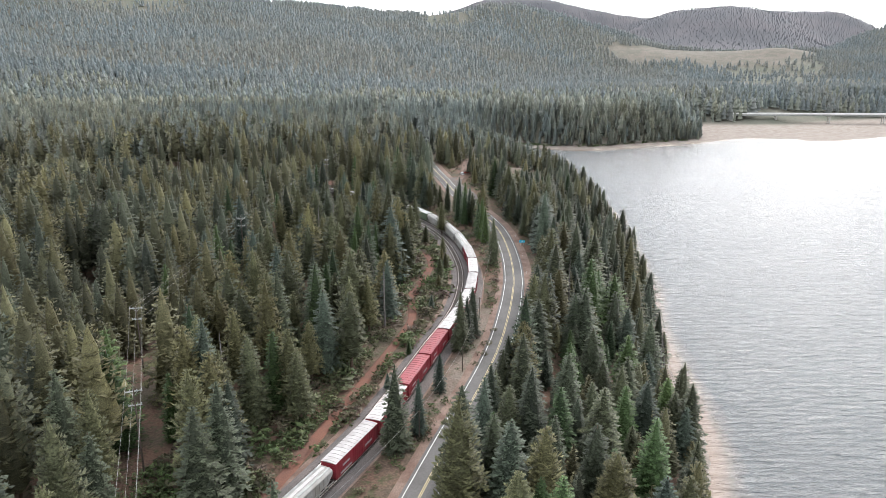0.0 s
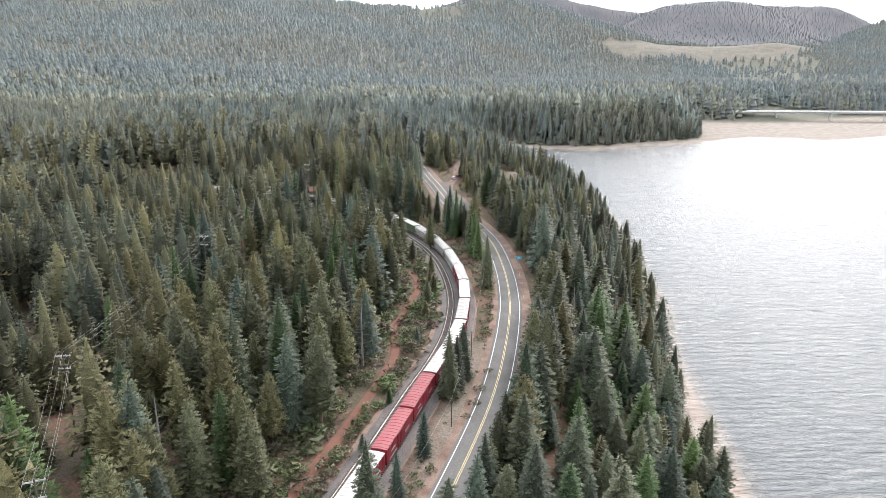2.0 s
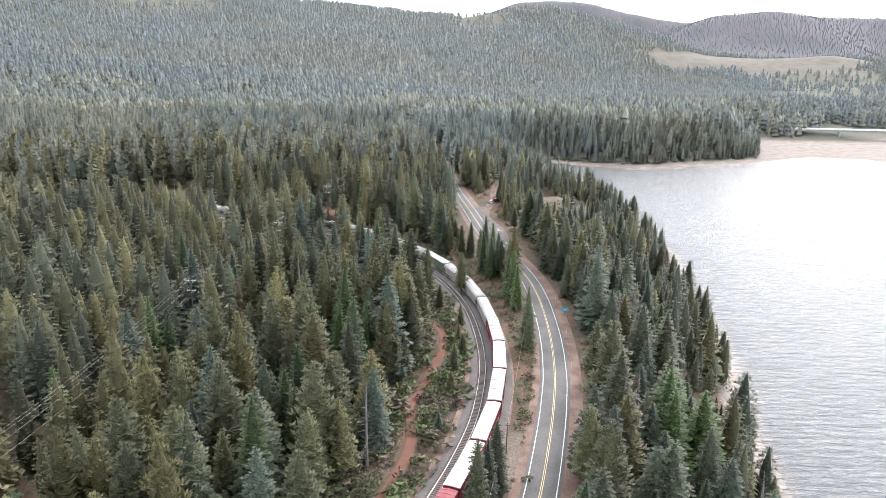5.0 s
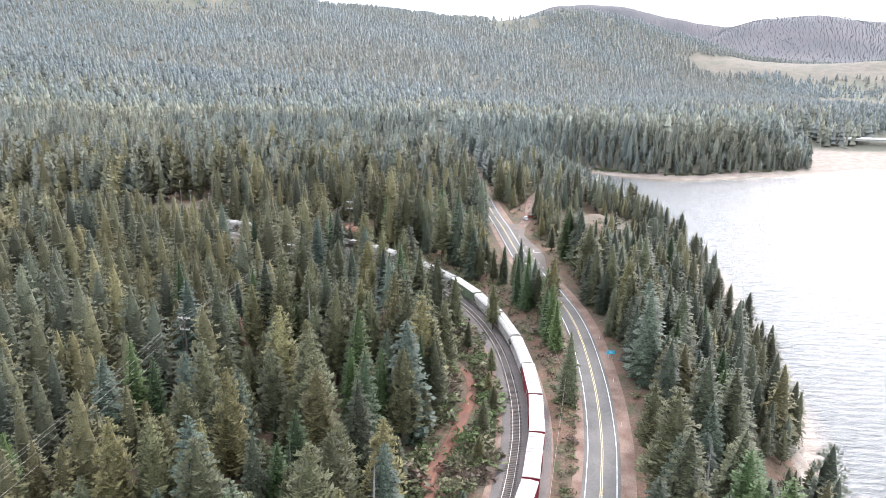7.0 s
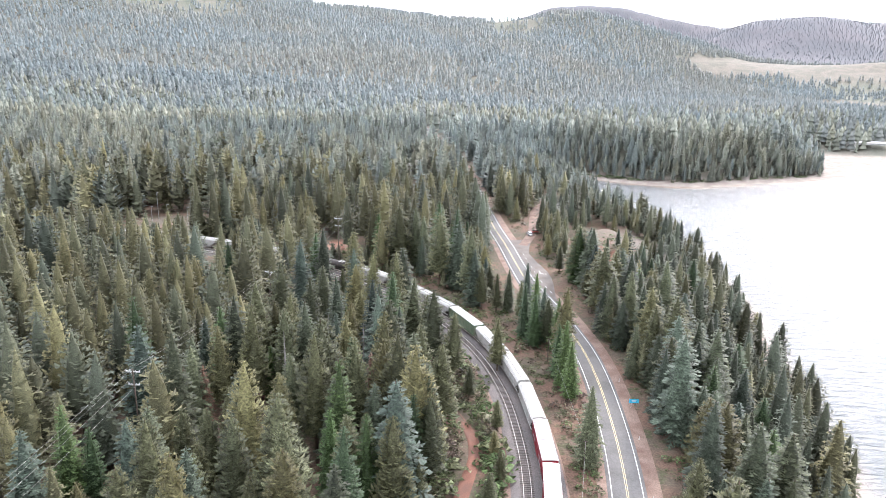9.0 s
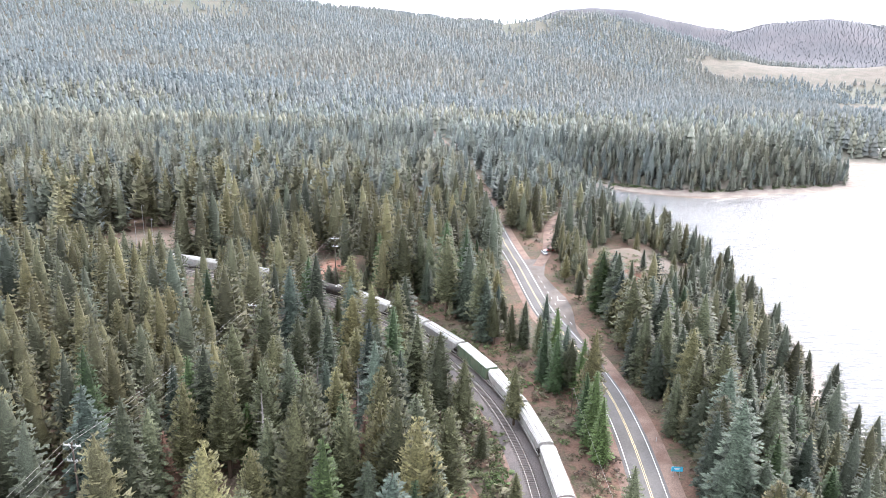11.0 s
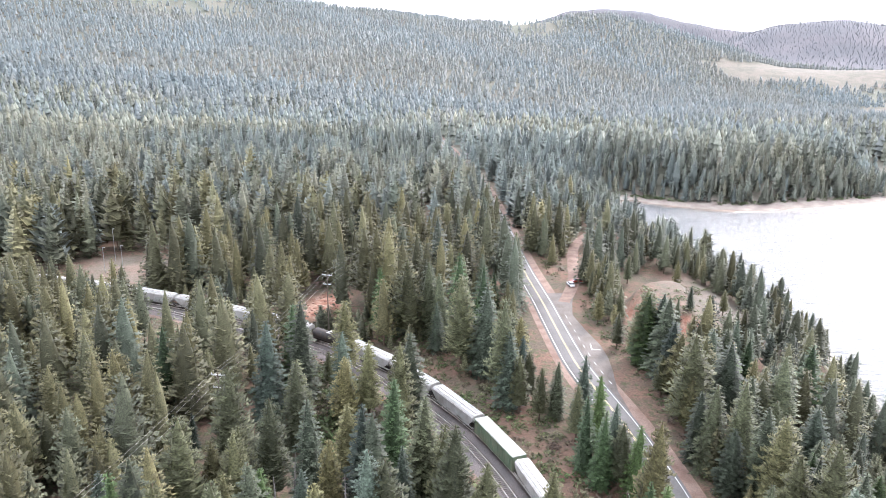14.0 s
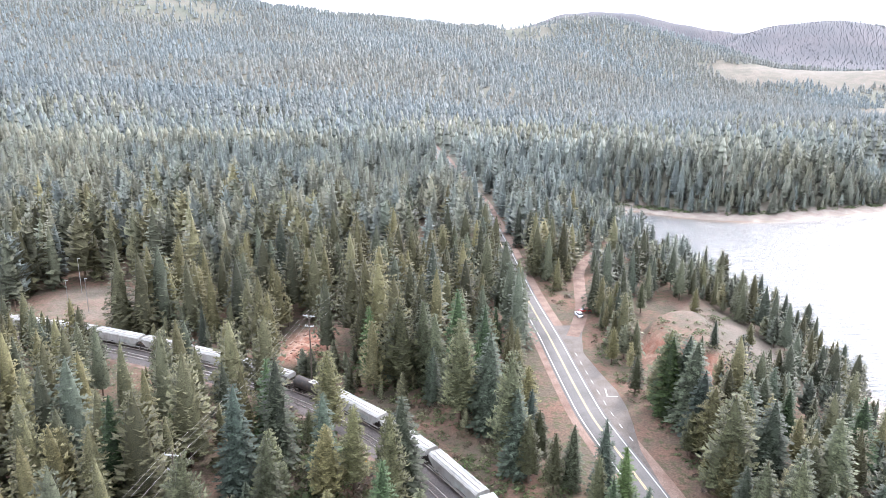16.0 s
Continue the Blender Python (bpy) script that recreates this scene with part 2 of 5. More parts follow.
# ---- mesh helpers ----
def mesh_from(name, verts, faces, mat, smooth=False):
    me = bpy.data.meshes.new(name)
    me.from_pydata([tuple(v) for v in verts], [], [tuple(f) for f in faces])
    me.materials.append(mat)
    if smooth:
        me.shade_smooth()
    return me


def mesh_np(name, verts, tris, mat, attrs=None):
    """A big triangle mesh straight from arrays."""
    me = bpy.data.meshes.new(name)
    me.vertices.add(len(verts))
    me.vertices.foreach_set("co", np.asarray(verts, np.float32).ravel())
    me.loops.add(len(tris) * 3)
    me.loops.foreach_set("vertex_index", np.asarray(tris, np.int32).ravel())
    me.polygons.add(len(tris))
    me.polygons.foreach_set("loop_start", np.arange(0, len(tris) * 3, 3, dtype=np.int32))
    me.update(calc_edges=True)
    for key, values in (attrs or {}).items():
        values = np.asarray(values, np.float32)
        if values.ndim == 2:
            me.attributes.new(key, "FLOAT_VECTOR", "POINT").data.foreach_set("vector", values.ravel())
        else:
            me.attributes.new(key, "FLOAT", "POINT").data.foreach_set("value", values)
    me.materials.append(mat)
    me.validate()
    return me


def part(name, me, parent, label="", at=None):
    ob = new(name, me)
    ob.parent = parent
    if at is not None:
        ob.matrix_basis = at
    if label:
        tagged(ob, label)
    return ob


def crown_lean(dx, dy):
    """Outward and upward directions for the vertices of a crown, from their offsets to its axis."""
    k = np.hypot(dx, dy) + 1e-6
    v = np.stack([0.8 * dx / k, 0.8 * dy / k, np.full(np.shape(dx), 0.6)], -1)
    return v.reshape(-1, 3)


class Shape:
    """Collects boxes, prisms and sweeps into one mesh."""

    def __init__(self):
        self.v, self.f = [], []

    def box(self, x0, x1, y0, y1, z0, z1, taper=0.0):
        k, t = len(self.v), taper
        self.v += [(x0, y0, z0), (x1, y0, z0), (x1, y1, z0), (x0, y1, z0), (x0 + t, y0 + t, z1), (x1 - t, y0 + t, z1), (x1 - t, y1 - t, z1), (x0 + t, y1 - t, z1)]
        self.f += [(k + 3, k + 2, k + 1, k), (k + 4, k + 5, k + 6, k + 7), (k, k + 1, k + 5, k + 4), (k + 1, k + 2, k + 6, k + 5), (k + 2, k + 3, k + 7, k + 6), (k + 3, k, k + 4, k + 7)]
        return self

    def tube(self, a, b, r0, r1, sides=8, cap=True):
        a, b = Vector(a), Vector(b)
        q = (b - a).to_track_quat("Z", "Y")
        k = len(self.v)
        for p, r in ((a, r0), (b, r1)):
            for i in range(sides):
                w = 2 * math.pi * i / sides
                self.v.append(tuple(p + q @ Vector((r * math.cos(w), r * math.sin(w), 0))))
        for i in range(sides):
            j = (i + 1) % sides
            self.f.append((k + i, k + j, k + sides + j, k + sides + i))
        if cap:
            self.f += [tuple(range(k + sides - 1, k - 1, -1)), tuple(range(k + sides, k + 2 * sides))]
        return self

    def loft(self, rings, cap=True):
        """Rings of equally many points, joined in order."""
        k, m = len(self.v), len(rings[0])
        for r in rings:
            self.v += [tuple(p) for p in r]
        for i in range(len(rings) - 1):
            for j in range(m):
                a, b = k + i * m + j, k + i * m + (j + 1) % m
                self.f.append((a, b, b + m, a + m))
        if cap:
            self.f += [tuple(range(k + m - 1, k - 1, -1)), tuple(range(k + (len(rings) - 1) * m, k + len(rings) * m))]
        return self

    def mesh(self, name, mat, smooth=False):
        return mesh_from(name, self.v, self.f, mat, smooth)


def spline(points, step):
    """Points along a smooth curve through the given ones, evenly spaced."""
    p = np.array(points, float)
    p = np.vstack([2 * p[0] - p[1], p, 2 * p[-1] - p[-2]])
    out = []
    for i in range(1, len(p) - 2):
        for s in np.linspace(0, 1, 24, endpoint=False):
            a, b, c, d = p[i - 1], p[i], p[i + 1], p[i + 2]
            out.append(0.5 * (2 * b + (c - a) * s + (2 * a - 5 * b + 4 * c - d) * s ** 2 + (3 * b - a - 3 * c + d) * s ** 3))
    out.append(p[-2])
    out = np.array(out)
    d = np.r_[0, np.cumsum(np.linalg.norm(np.diff(out, axis=0), axis=1))]
    s = np.arange(0, d[-1], step)
    return np.c_[np.interp(s, d, out[:, 0]), np.interp(s, d, out[:, 1])]


def sides_of(path):
    """Unit vectors to the right of each point's heading."""
    t = np.gradient(path, axis=0)
    t /= np.linalg.norm(t, axis=1)[:, None]
    return np.c_[t[:, 1], -t[:, 0]]


def offset(path, d):
    return path + sides_of(path) * d


def ribbon(path, section):
    """Sweeps an open section of (offset to the right, height) along a flat path."""
    r = sides_of(path)
    m, verts, tris = len(section), [], []
    for o, z in section:
        verts.append(np.c_[path + r * np.asarray(o).reshape(-1, 1) if np.ndim(o) else path + r * o, np.full(len(path), 0.0) + z])
    v = np.stack(verts, 1).reshape(-1, 3)
    i = np.arange(len(path) - 1)
    for j in range(m - 1):
        a = i * m + j
        tris += [np.c_[a, a + 1, a + 1 + m], np.c_[a, a + 1 + m, a + m]]
    return v, np.vstack(tris)


def distance(px, py, path, closed=False):
    """Distance of many points from a polyline, and the side (positive: right of its heading)."""
    best, side = np.full(px.shape, 1e9), np.ones(px.shape)
    pts = np.vstack([path, path[:1]]) if closed else path
    for a, b in zip(pts[:-1], pts[1:]):
        ab = b - a
        s = np.clip(((px - a[0]) * ab[0] + (py - a[1]) * ab[1]) / (ab @ ab), 0, 1)
        dx, dy = px - a[0] - s * ab[0], py - a[1] - s * ab[1]
        d = np.hypot(dx, dy)
        near = d < best
        side[near] = np.sign(dx * ab[1] - dy * ab[0])[near]
        best = np.minimum(best, d)
    return best, side


def inside(px, py, poly):
    hit = np.zeros(px.shape, bool)
    j = len(poly) - 1
    for i in range(len(poly)):
        (xi, yi), (xj, yj) = poly[i], poly[j]
        hit ^= ((yi > py) != (yj > py)) & (px < (xj - xi) * (py - yi) / (yj - yi + 1e-12) + xi)
        j = i
    return hit


# ---- the plan: lake shore, road, tracks, trail, power line ----
GROUND = 21.0
shore_near = [(30, -320), (42, -60), (50, 60), (60, 135), (68, 165), (76, 240), (85, 278), (88, 305), (96, 380), (100, 420), (98, 455), (90, 490), (78, 530), (62, 585), (50, 640), (50, 680), (70, 716), (97, 700), (145, 690), (203, 714), (278, 748), (340, 780), (392, 757), (433, 762), (488, 784), (640, 850), (820, 760), (900, 300), (760, -320)]
shore = spline(shore_near, 12.0)
road_c = spline([(-75, -80), (-20, 62), (-9, 95), (1.2, 129), (10.7, 160), (16.3, 182), (20.8, 206), (23.2, 222), (24.6, 234), (25.7, 252), (25.9, 270), (25.3, 290), (23.6, 308), (20.6, 324), (17.4, 338), (10.3, 364), (7.2, 380), (3.7, 402), (1.2, 418), (-2.4, 438), (-5.8, 458), (-10.5, 490), (-18.4, 545), (-33, 635), (-51, 708), (-70, 805), (-100, 930)], 2.0)
rail_c = spline([(-110, -60), (-40, 75), (-17, 123), (-9, 146), (-4.6, 161), (-0.6, 175), (4.0, 190), (7.8, 206), (9.7, 221), (10.5, 236), (9.7, 253), (6.8, 274), (2.6, 290.5), (-2.2, 303.7), (-7.9, 315.3), (-15.4, 327.6), (-24.6, 339.3), (-33.4, 348.7), (-44.2, 358.8), (-56.5, 367.6), (-69.5, 374.8), (-80.2, 379.8), (-100, 387), (-124, 395), (-145, 400), (-187, 407), (-260, 416), (-420, 430)], 1.0)
rail_2 = offset(rail_c, -4.3)
trail_c = spline([(-48, 70), (-34, 105), (-26, 132), (-21, 150), (-16, 168), (-12, 183), (-9.5, 195), (-9.5, 206), (-11, 215), (-8, 228), (-5.5, 243), (-4.5, 253), (-7, 263), (-16, 278), (-30, 292)], 2.0)
side_road = spline([(8.5, 419), (10.6, 428), (12.6, 438), (13.8, 448), (14.6, 465), (16.6, 491), (22, 510), (30, 528)], 2.0)
power_c = spline([(-38, 60), (-56, 116), (-72, 160), (-71, 242), (-66, 310), (-62, 378), (-50, 520), (-42, 640)], 4.0)
RIDGE_U = [-3.0, -1.0, -0.6, -0.38, -0.27, -0.18, -0.075, 0.0, 0.06, 0.1, 0.16, 0.25, 0.3, 0.42, 0.52, 0.62, 0.8, 3.0]
RIDGE_Z = [430, 430, 345, 262, 228, 205, 188, 190, 208, 198, 168, 104, 60, 40, 72, 160, 215, 250]


def value_noise(x, y, seed):
    """Smooth value noise on the plan."""
    xi, yi = np.floor(x).astype(np.int64), np.floor(y).astype(np.int64)
    fx, fy = x - xi, y - yi
    fx, fy = fx * fx * (3 - 2 * fx), fy * fy * (3 - 2 * fy)

    def h(a, b):
        k = (a * 374761393 + b * 668265263 + seed * 1442695041) & 0xFFFFFFFF
        k = ((k ^ (k >> 13)) * 1274126177) & 0xFFFFFFFF
        return ((k ^ (k >> 16)) & 0xFFFF) / 65535.0
    return (h(xi, yi) * (1 - fx) + h(xi + 1, yi) * fx) * (1 - fy) + (h(xi, yi + 1) * (1 - fx) + h(xi + 1, yi + 1) * fx) * fy


def smooth(a, b, x):
    t = np.clip((x - a) / (b - a), 0, 1)
    return t * t * (3 - 2 * t)


def height(x, y):
    x, y = np.asarray(x, float), np.asarray(y, float)
    u = x / np.maximum(y, 400)
    ridge = np.interp(u, RIDGE_U, RIDGE_Z)
    y0 = np.interp(u, [-0.8, -0.3, 0.0, 0.25, 0.4, 0.8], [750, 880, 1050, 1850, 1700, 1300])
    y1 = np.interp(u, [-0.8, 0.0, 0.25, 0.6], [2100, 2200, 2250, 2350])
    s = np.clip((y - y0) / (y1 - y0), 0, 1)
    z = GROUND + (ridge - GROUND) * s ** 1.5 * np.clip(1.25 - 0.25 * s, 1, 2)
    z -= 70 * smooth(2300, 2900, y) * smooth(0.35, 0.1, u)
    far = smooth(0.16, 0.24, u) * smooth(2300, 2600, y)
    z = z * (1 - far) + far * 45
    # open logged hill, burnt hill and the far ridges
    z += 40 * np.exp(-((x - 720) / 300) ** 4 - ((y - 2000) / 220) ** 2)
    z += 245 * np.exp(-np.abs((x - 1420) / 420) ** 2.6 - ((y - 4000) / 480) ** 2) * (y > 2300)
    z += 225 * np.exp(-np.abs((x - 2120) / 420) ** 3 - ((y - 4300) / 420) ** 2) * (y > 2300)
    z += 235 * np.exp(-np.abs((x - 600) / 1000) ** 2.4 - ((y - 4650) / 300) ** 2) * (y > 2300)
    rough = smooth(1000, 1600, y)
    z += rough * (34 * (value_noise(x / 330, y / 330, 3) - 0.5) + 16 * (value_noise(x / 110, y / 110, 5) - 0.5))
    # gentle swells in the woods, level along road and rails
    near = np.hypot(x, y - 250) < 900
    if near.any():
        xn, yn = x[near], y[near]
        d = np.minimum(np.minimum(distance(xn, yn, road_c[::6])[0], distance(xn, yn, rail_c[::12])[0]), 4 + distance(xn, yn, side_road[::4])[0])
        z[near] += smooth(9, 30, d) * (3.0 * (value_noise(xn / 45, yn / 45, 7) - 0.45) + 0.8 * (value_noise(xn / 11, yn / 11, 8) - 0.5))
        z[near] += 6.5 * smooth(17, 12, np.hypot(xn - 45, (yn - 415) / 1.35))
    # bank and beach down to the lake
    d, _ = distance(x, y, shore, True)
    lake = inside(x, y, shore)
    flat = smooth(600, 680, y)
    inlet = smooth(240, 330, x) * flat
    beach_w = 2.6 + flat * 13.4 + inlet * 120
    bank_w = 46 - flat * 8 + inlet * 60
    bank = np.where(d < beach_w, 0.25 + d / beach_w * 1.6, 1.85 + (np.clip((d - beach_w) / bank_w, 0, 1) ** 0.75) * 22 + np.maximum(d - beach_w - bank_w, 0) * 0.9)
    z = np.where(lake, -np.minimum(d * 0.12, 6) - 0.05, np.minimum(z, bank))
    return z


# ---- ground sheet ----
def graded(pieces):
    out = []
    for a, b, step in pieces:
        out.append(np.arange(a, b, step))
    return np.unique(np.concatenate(out + [[pieces[-1][1]]]))


gx = graded([(-4800, -2400, 160), (-2400, -900, 60), (-900, -260, 22), (-260, -60, 6), (-60, 125, 2.6), (125, 330, 9), (330, 1200, 30), (1200, 4800, 90)])
gy = graded([(-900, -100, 80), (-100, 80, 12), (80, 480, 3.2), (480, 760, 5.5), (760, 1200, 16), (1200, 2600, 28), (2600, 4900, 75)])
GX, GY = np.meshgrid(gx, gy)
GZ = height(GX.ravel(), GY.ravel())
nx, ny = len(gx), len(gy)
ii, jj = np.meshgrid(np.arange(nx - 1), np.arange(ny - 1))
q = (jj * nx + ii).ravel()
tris = np.vstack([np.c_[q, q + 1, q + nx + 1], np.c_[q, q + nx + 1, q + nx]])
fx, fy = GX.ravel(), GY.ravel()
shore_d = distance(fx, fy, shore, True)[0]
sand = smooth(3.2, 1.9, GZ) * smooth(140, 110, shore_d)
open_hill = np.exp(-((fx - 720) / 285) ** 4 - ((fy - 1985) / 150) ** 2) + 0.5 * (value_noise(fx / 60, fy / 60, 97) - 0.5) > 0.45
meadow = np.exp(-((fx - 650) / 90) ** 2 - ((fy - 1440) / 170) ** 2) > 0.4
knoll = np.exp(-((fx - 62) / 22) ** 2 - ((fy - 425) / 38) ** 2)
scarp = np.maximum(smooth(19, 17, np.hypot(fx - 45, (fy - 415) / 1.35)) * smooth(11, 13, np.hypot(fx - 45, (fy - 415) / 1.35)) * smooth(418, 408, fy) * smooth(52, 44, fx), smooth(1.15, 0.85, np.hypot((fx + 71) / 7, (fy - 403) / 14)))
yard = smooth(1.1, 0.85, np.hypot((fx + 152) / 23, (fy - 430) / 17))
strip_d, strip_s = distance(fx, fy, road_c[::6])
verge_strip = (strip_s < 0) * smooth(4, 5, strip_d) * smooth(11, 9, strip_d) * smooth(135, 150, fy) * smooth(212, 200, fy)
sand = np.maximum(sand, np.maximum(0.3 * yard, 0.45 * verge_strip))
grass = np.clip(open_hill * 1.0 + meadow * 1.0 + 1.3 * knoll - 0.3, 0, 1)
M_GROUND = bpy.data.materials.new("forest_floor")
M_GROUND.use_nodes = True
n, l = M_GROUND.node_tree.nodes, M_GROUND.node_tree.links
b = n["Principled BSDF"]
b.inputs["Roughness"].default_value, b.inputs["Specular IOR Level"].default_value = 0.95, 0.15
co = n.new("ShaderNodeTexCoord")


def ground_noise(scale, detail, lo, hi):
    t, r = n.new("ShaderNodeTexNoise"), n.new("ShaderNodeMapRange")
    t.inputs["Scale"].default_value, t.inputs["Detail"].default_value = scale, detail
    r.inputs["From Min"].default_value, r.inputs["From Max"].default_value = lo, hi
    l.new(co.outputs["Object"], t.inputs["Vector"])
    l.new(t.outputs["Fac"], r.inputs["Value"])
    return r.outputs["Result"]


def ground_mix(fac, a, bcol):
    m = n.new("ShaderNodeMix")
    m.data_type = "RGBA"
    for socket, value in ((m.inputs[0], fac), (m.inputs[6], a), (m.inputs[7], bcol)):
        if isinstance(value, tuple):
            socket.default_value = (*value, 1)
        else:
            l.new(value, socket)
    return m.outputs[2]


def ground_attr(name):
    a = n.new("ShaderNodeAttribute")
    a.attribute_name = name
    return a.outputs["Fac"]


col = ground_mix(ground_noise(0.09, 6, 0.4, 0.62), (0.1, 0.06, 0.044), (0.066, 0.053, 0.039))
col = ground_mix(ground_noise(0.6, 5, 0.5, 0.68), col, (0.046, 0.05, 0.025))
# floor past 520 m: brushy duff, its colour lightened with painted haze
col = ground_mix(ground_attr("hazed_duff"), col, ground_mix(ground_noise(0.02, 5, 0.4, 0.6), (0.1, 0.094, 0.075), (0.086, 0.09, 0.07)))
dry = ground_mix(ground_noise(0.05, 8, 0.42, 0.58), (0.112, 0.092, 0.077), (0.075, 0.066, 0.053))
col = ground_mix(ground_attr("grass"), col, dry)
col = ground_mix(ground_attr("scarp"), col, ground_mix(ground_noise(0.35, 6, 0.4, 0.6), (0.165, 0.075, 0.052), (0.22, 0.145, 0.108)))
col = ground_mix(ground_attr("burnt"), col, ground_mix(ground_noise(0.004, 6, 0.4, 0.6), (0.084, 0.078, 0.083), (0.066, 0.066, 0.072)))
sandy = ground_mix(ground_noise(0.15, 6, 0.4, 0.62), (0.19, 0.165, 0.142), (0.148, 0.12, 0.102))
col = ground_mix(ground_attr("sand"), col, sandy)
ghs, gvr = n.new("ShaderNodeHueSaturation"), n.new("ShaderNodeMapRange")
gvr.inputs["To Min"].default_value, gvr.inputs["To Max"].default_value = 0.7, 1.3
l.new(ground_noise(2.2, 5, 0.3, 0.7), gvr.inputs["Value"])
l.new(gvr.outputs["Result"], ghs.inputs["Value"])
l.new(col, ghs.inputs["Color"])
l.new(ghs.outputs["Color"], b.inputs["Base Color"])
gb = n.new("ShaderNodeBump")
gb.inputs["Strength"].default_value, gb.inputs["Distance"].default_value = 0.5, 0.25
l.new(ground_noise(1.1, 6, 0.2, 0.8), gb.inputs["Height"])
l.new(gb.outputs[0], b.inputs["Normal"])
ground = new("ground", mesh_np("ground", np.c_[fx, fy, GZ], tris, M_GROUND, {"sand": sand, "grass": grass, "scarp": scarp, "hazed_duff": smooth(520, 800, fy), "burnt": smooth(2500, 2800, fy)}))
tagged(ground, "red-brown forest floor with dry scrub, sandy lake shore and wooded mountains", "ground", kind="structure")

# ---- lake ----
M_WATER = bpy.data.materials.new("lake_water")
M_WATER.use_nodes = True
n, l = M_WATER.node_tree.nodes, M_WATER.node_tree.links
b = n["Principled BSDF"]
b.inputs["Roughness"].default_value, b.inputs["IOR"].default_value = 0.24, 1.33
co = n.new("ShaderNodeTexCoord")
mp = n.new("ShaderNodeMapping")
mp.inputs["Rotation"].default_value, mp.inputs["Scale"].default_value = (0, 0, radians(-12)), (0.13, 0.52, 1)
l.new(co.outputs["Object"], mp.inputs["Vector"])
wave, ripple, wadd = n.new("ShaderNodeTexNoise"), n.new("ShaderNodeTexNoise"), n.new("ShaderNodeMath")
wave.inputs["Scale"].default_value, wave.inputs["Detail"].default_value, wave.inputs["Distortion"].default_value = 1.0, 5, 0.6
ripple.inputs["Scale"].default_value, ripple.inputs["Detail"].default_value = 4.0, 4
l.new(mp.outputs[0], wave.inputs["Vector"])
l.new(mp.outputs[0], ripple.inputs["Vector"])
wadd.operation = "MULTIPLY_ADD"
wadd.inputs[1].default_value = 0.25
l.new(ripple.outputs["Fac"], wadd.inputs[0])
l.new(wave.outputs["Fac"], wadd.inputs[2])
wb = n.new("ShaderNodeBump")
wb.inputs["Strength"].default_value, wb.inputs["Distance"].default_value = 1.0, 1.35
l.new(wadd.outputs[0], wb.inputs["Height"])
l.new(wb.outputs[0], b.inputs["Normal"])
shallow = n.new("ShaderNodeAttribute")
shallow.attribute_name = "shallow"
col = ground_mix(shallow.outputs["Fac"], (0.04, 0.047, 0.05), (0.18, 0.13, 0.1))
l.new(col, b.inputs["Base Color"])
wx, wy = graded([(20, 60, 10), (60, 140, 4), (140, 950, 40)]), graded([(-340, 80, 20), (80, 640, 6), (640, 880, 8)])
WX, WY = np.meshgrid(wx, wy)
ii, jj = np.meshgrid(np.arange(len(wx) - 1), np.arange(len(wy) - 1))
q = (jj * len(wx) + ii).ravel()
wt = np.vstack([np.c_[q, q + 1, q + len(wx) + 1], np.c_[q, q + len(wx) + 1, q + len(wx)]])
wd = distance(WX.ravel(), WY.ravel(), shore, True)[0]
lake = new("lake_water", mesh_np("lake_water", np.c_[WX.ravel(), WY.ravel(), np.zeros(WX.size)], wt, M_WATER, {"shallow": smooth(9, 1, wd)}))
tagged(lake, "wind-rippled grey lake mirroring the bright overcast sky", "lake", kind="structure")

# ---- road ----
Z = GROUND


def laid(name, path, section, mat, label, category, kind="structure"):
    v, t = ribbon(path, section)
    return tagged(new(name, mesh_np(name, v, t, mat)), label, category, kind=kind)


laid("road_shoulder", road_c, [(-6.6, Z - 0.3), (-5.4, Z + 0.06), (6.4, Z + 0.06), (8.0, Z - 0.3)], M_GRAVEL, "reddish gravel shoulders along the two-lane highway", "shoulder")
road = laid("road", road_c, [(-3.75, Z + 0.02), (-3.65, Z + 0.12), (0, Z + 0.16), (3.65, Z + 0.12), (3.75, Z + 0.02)], M_ASPHALT, "grey two-lane asphalt highway curving along the lake", "road")
for o, w, mat in ((-2.95, 0.08, M_WHITE), (2.95, 0.08, M_WHITE), (-0.17, 0.06, M_YELLOW), (0.17, 0.06, M_YELLOW)):
    v, t = ribbon(road_c, [(o - w, Z + 0.185), (o + w, Z + 0.185)])
    part("road_marking", mesh_np("road_marking", v, t, mat), road)
# paved turnout beside the road
turn = road_c[(road_c[:, 1] > 340) & (road_c[:, 1] < 428)]
wid = np.interp(turn[:, 1], [340, 352, 364, 372, 381, 393, 406, 416, 426, 428], [3.7, 5.2, 8.6, 10.0, 10.3, 8.8, 7.6, 9.8, 12.6, 12.8])
v, t = ribbon(turn, [(3.65, Z + 0.1), (wid, Z + 0.1), (wid + 0.2, Z - 0.1)])
turnout = tagged(new("turnout", mesh_np("turnout", v, t, M_TURNOUT)), "worn asphalt turnout widening beside the highway", "pavement", kind="structure")
for s in range(8, len(turn) - 10, 3):
    v, t = ribbon(turn[s:s + 2], [(5.2, Z + 0.11), (5.35, Z + 0.11)])
    part("lane_dash", mesh_np("lane_dash", v, t, M_WHITE), turnout)
for x0, x1, y0, y1 in ((14.2, 17.0, 379.2, 379.45), (14.2, 14.45, 379.45, 383.2)):
    part("bay_marking", Shape().box(x0, x1, y0, y1, Z + 0.1, Z + 0.112).mesh("bay_marking", M_WHITE), turnout)
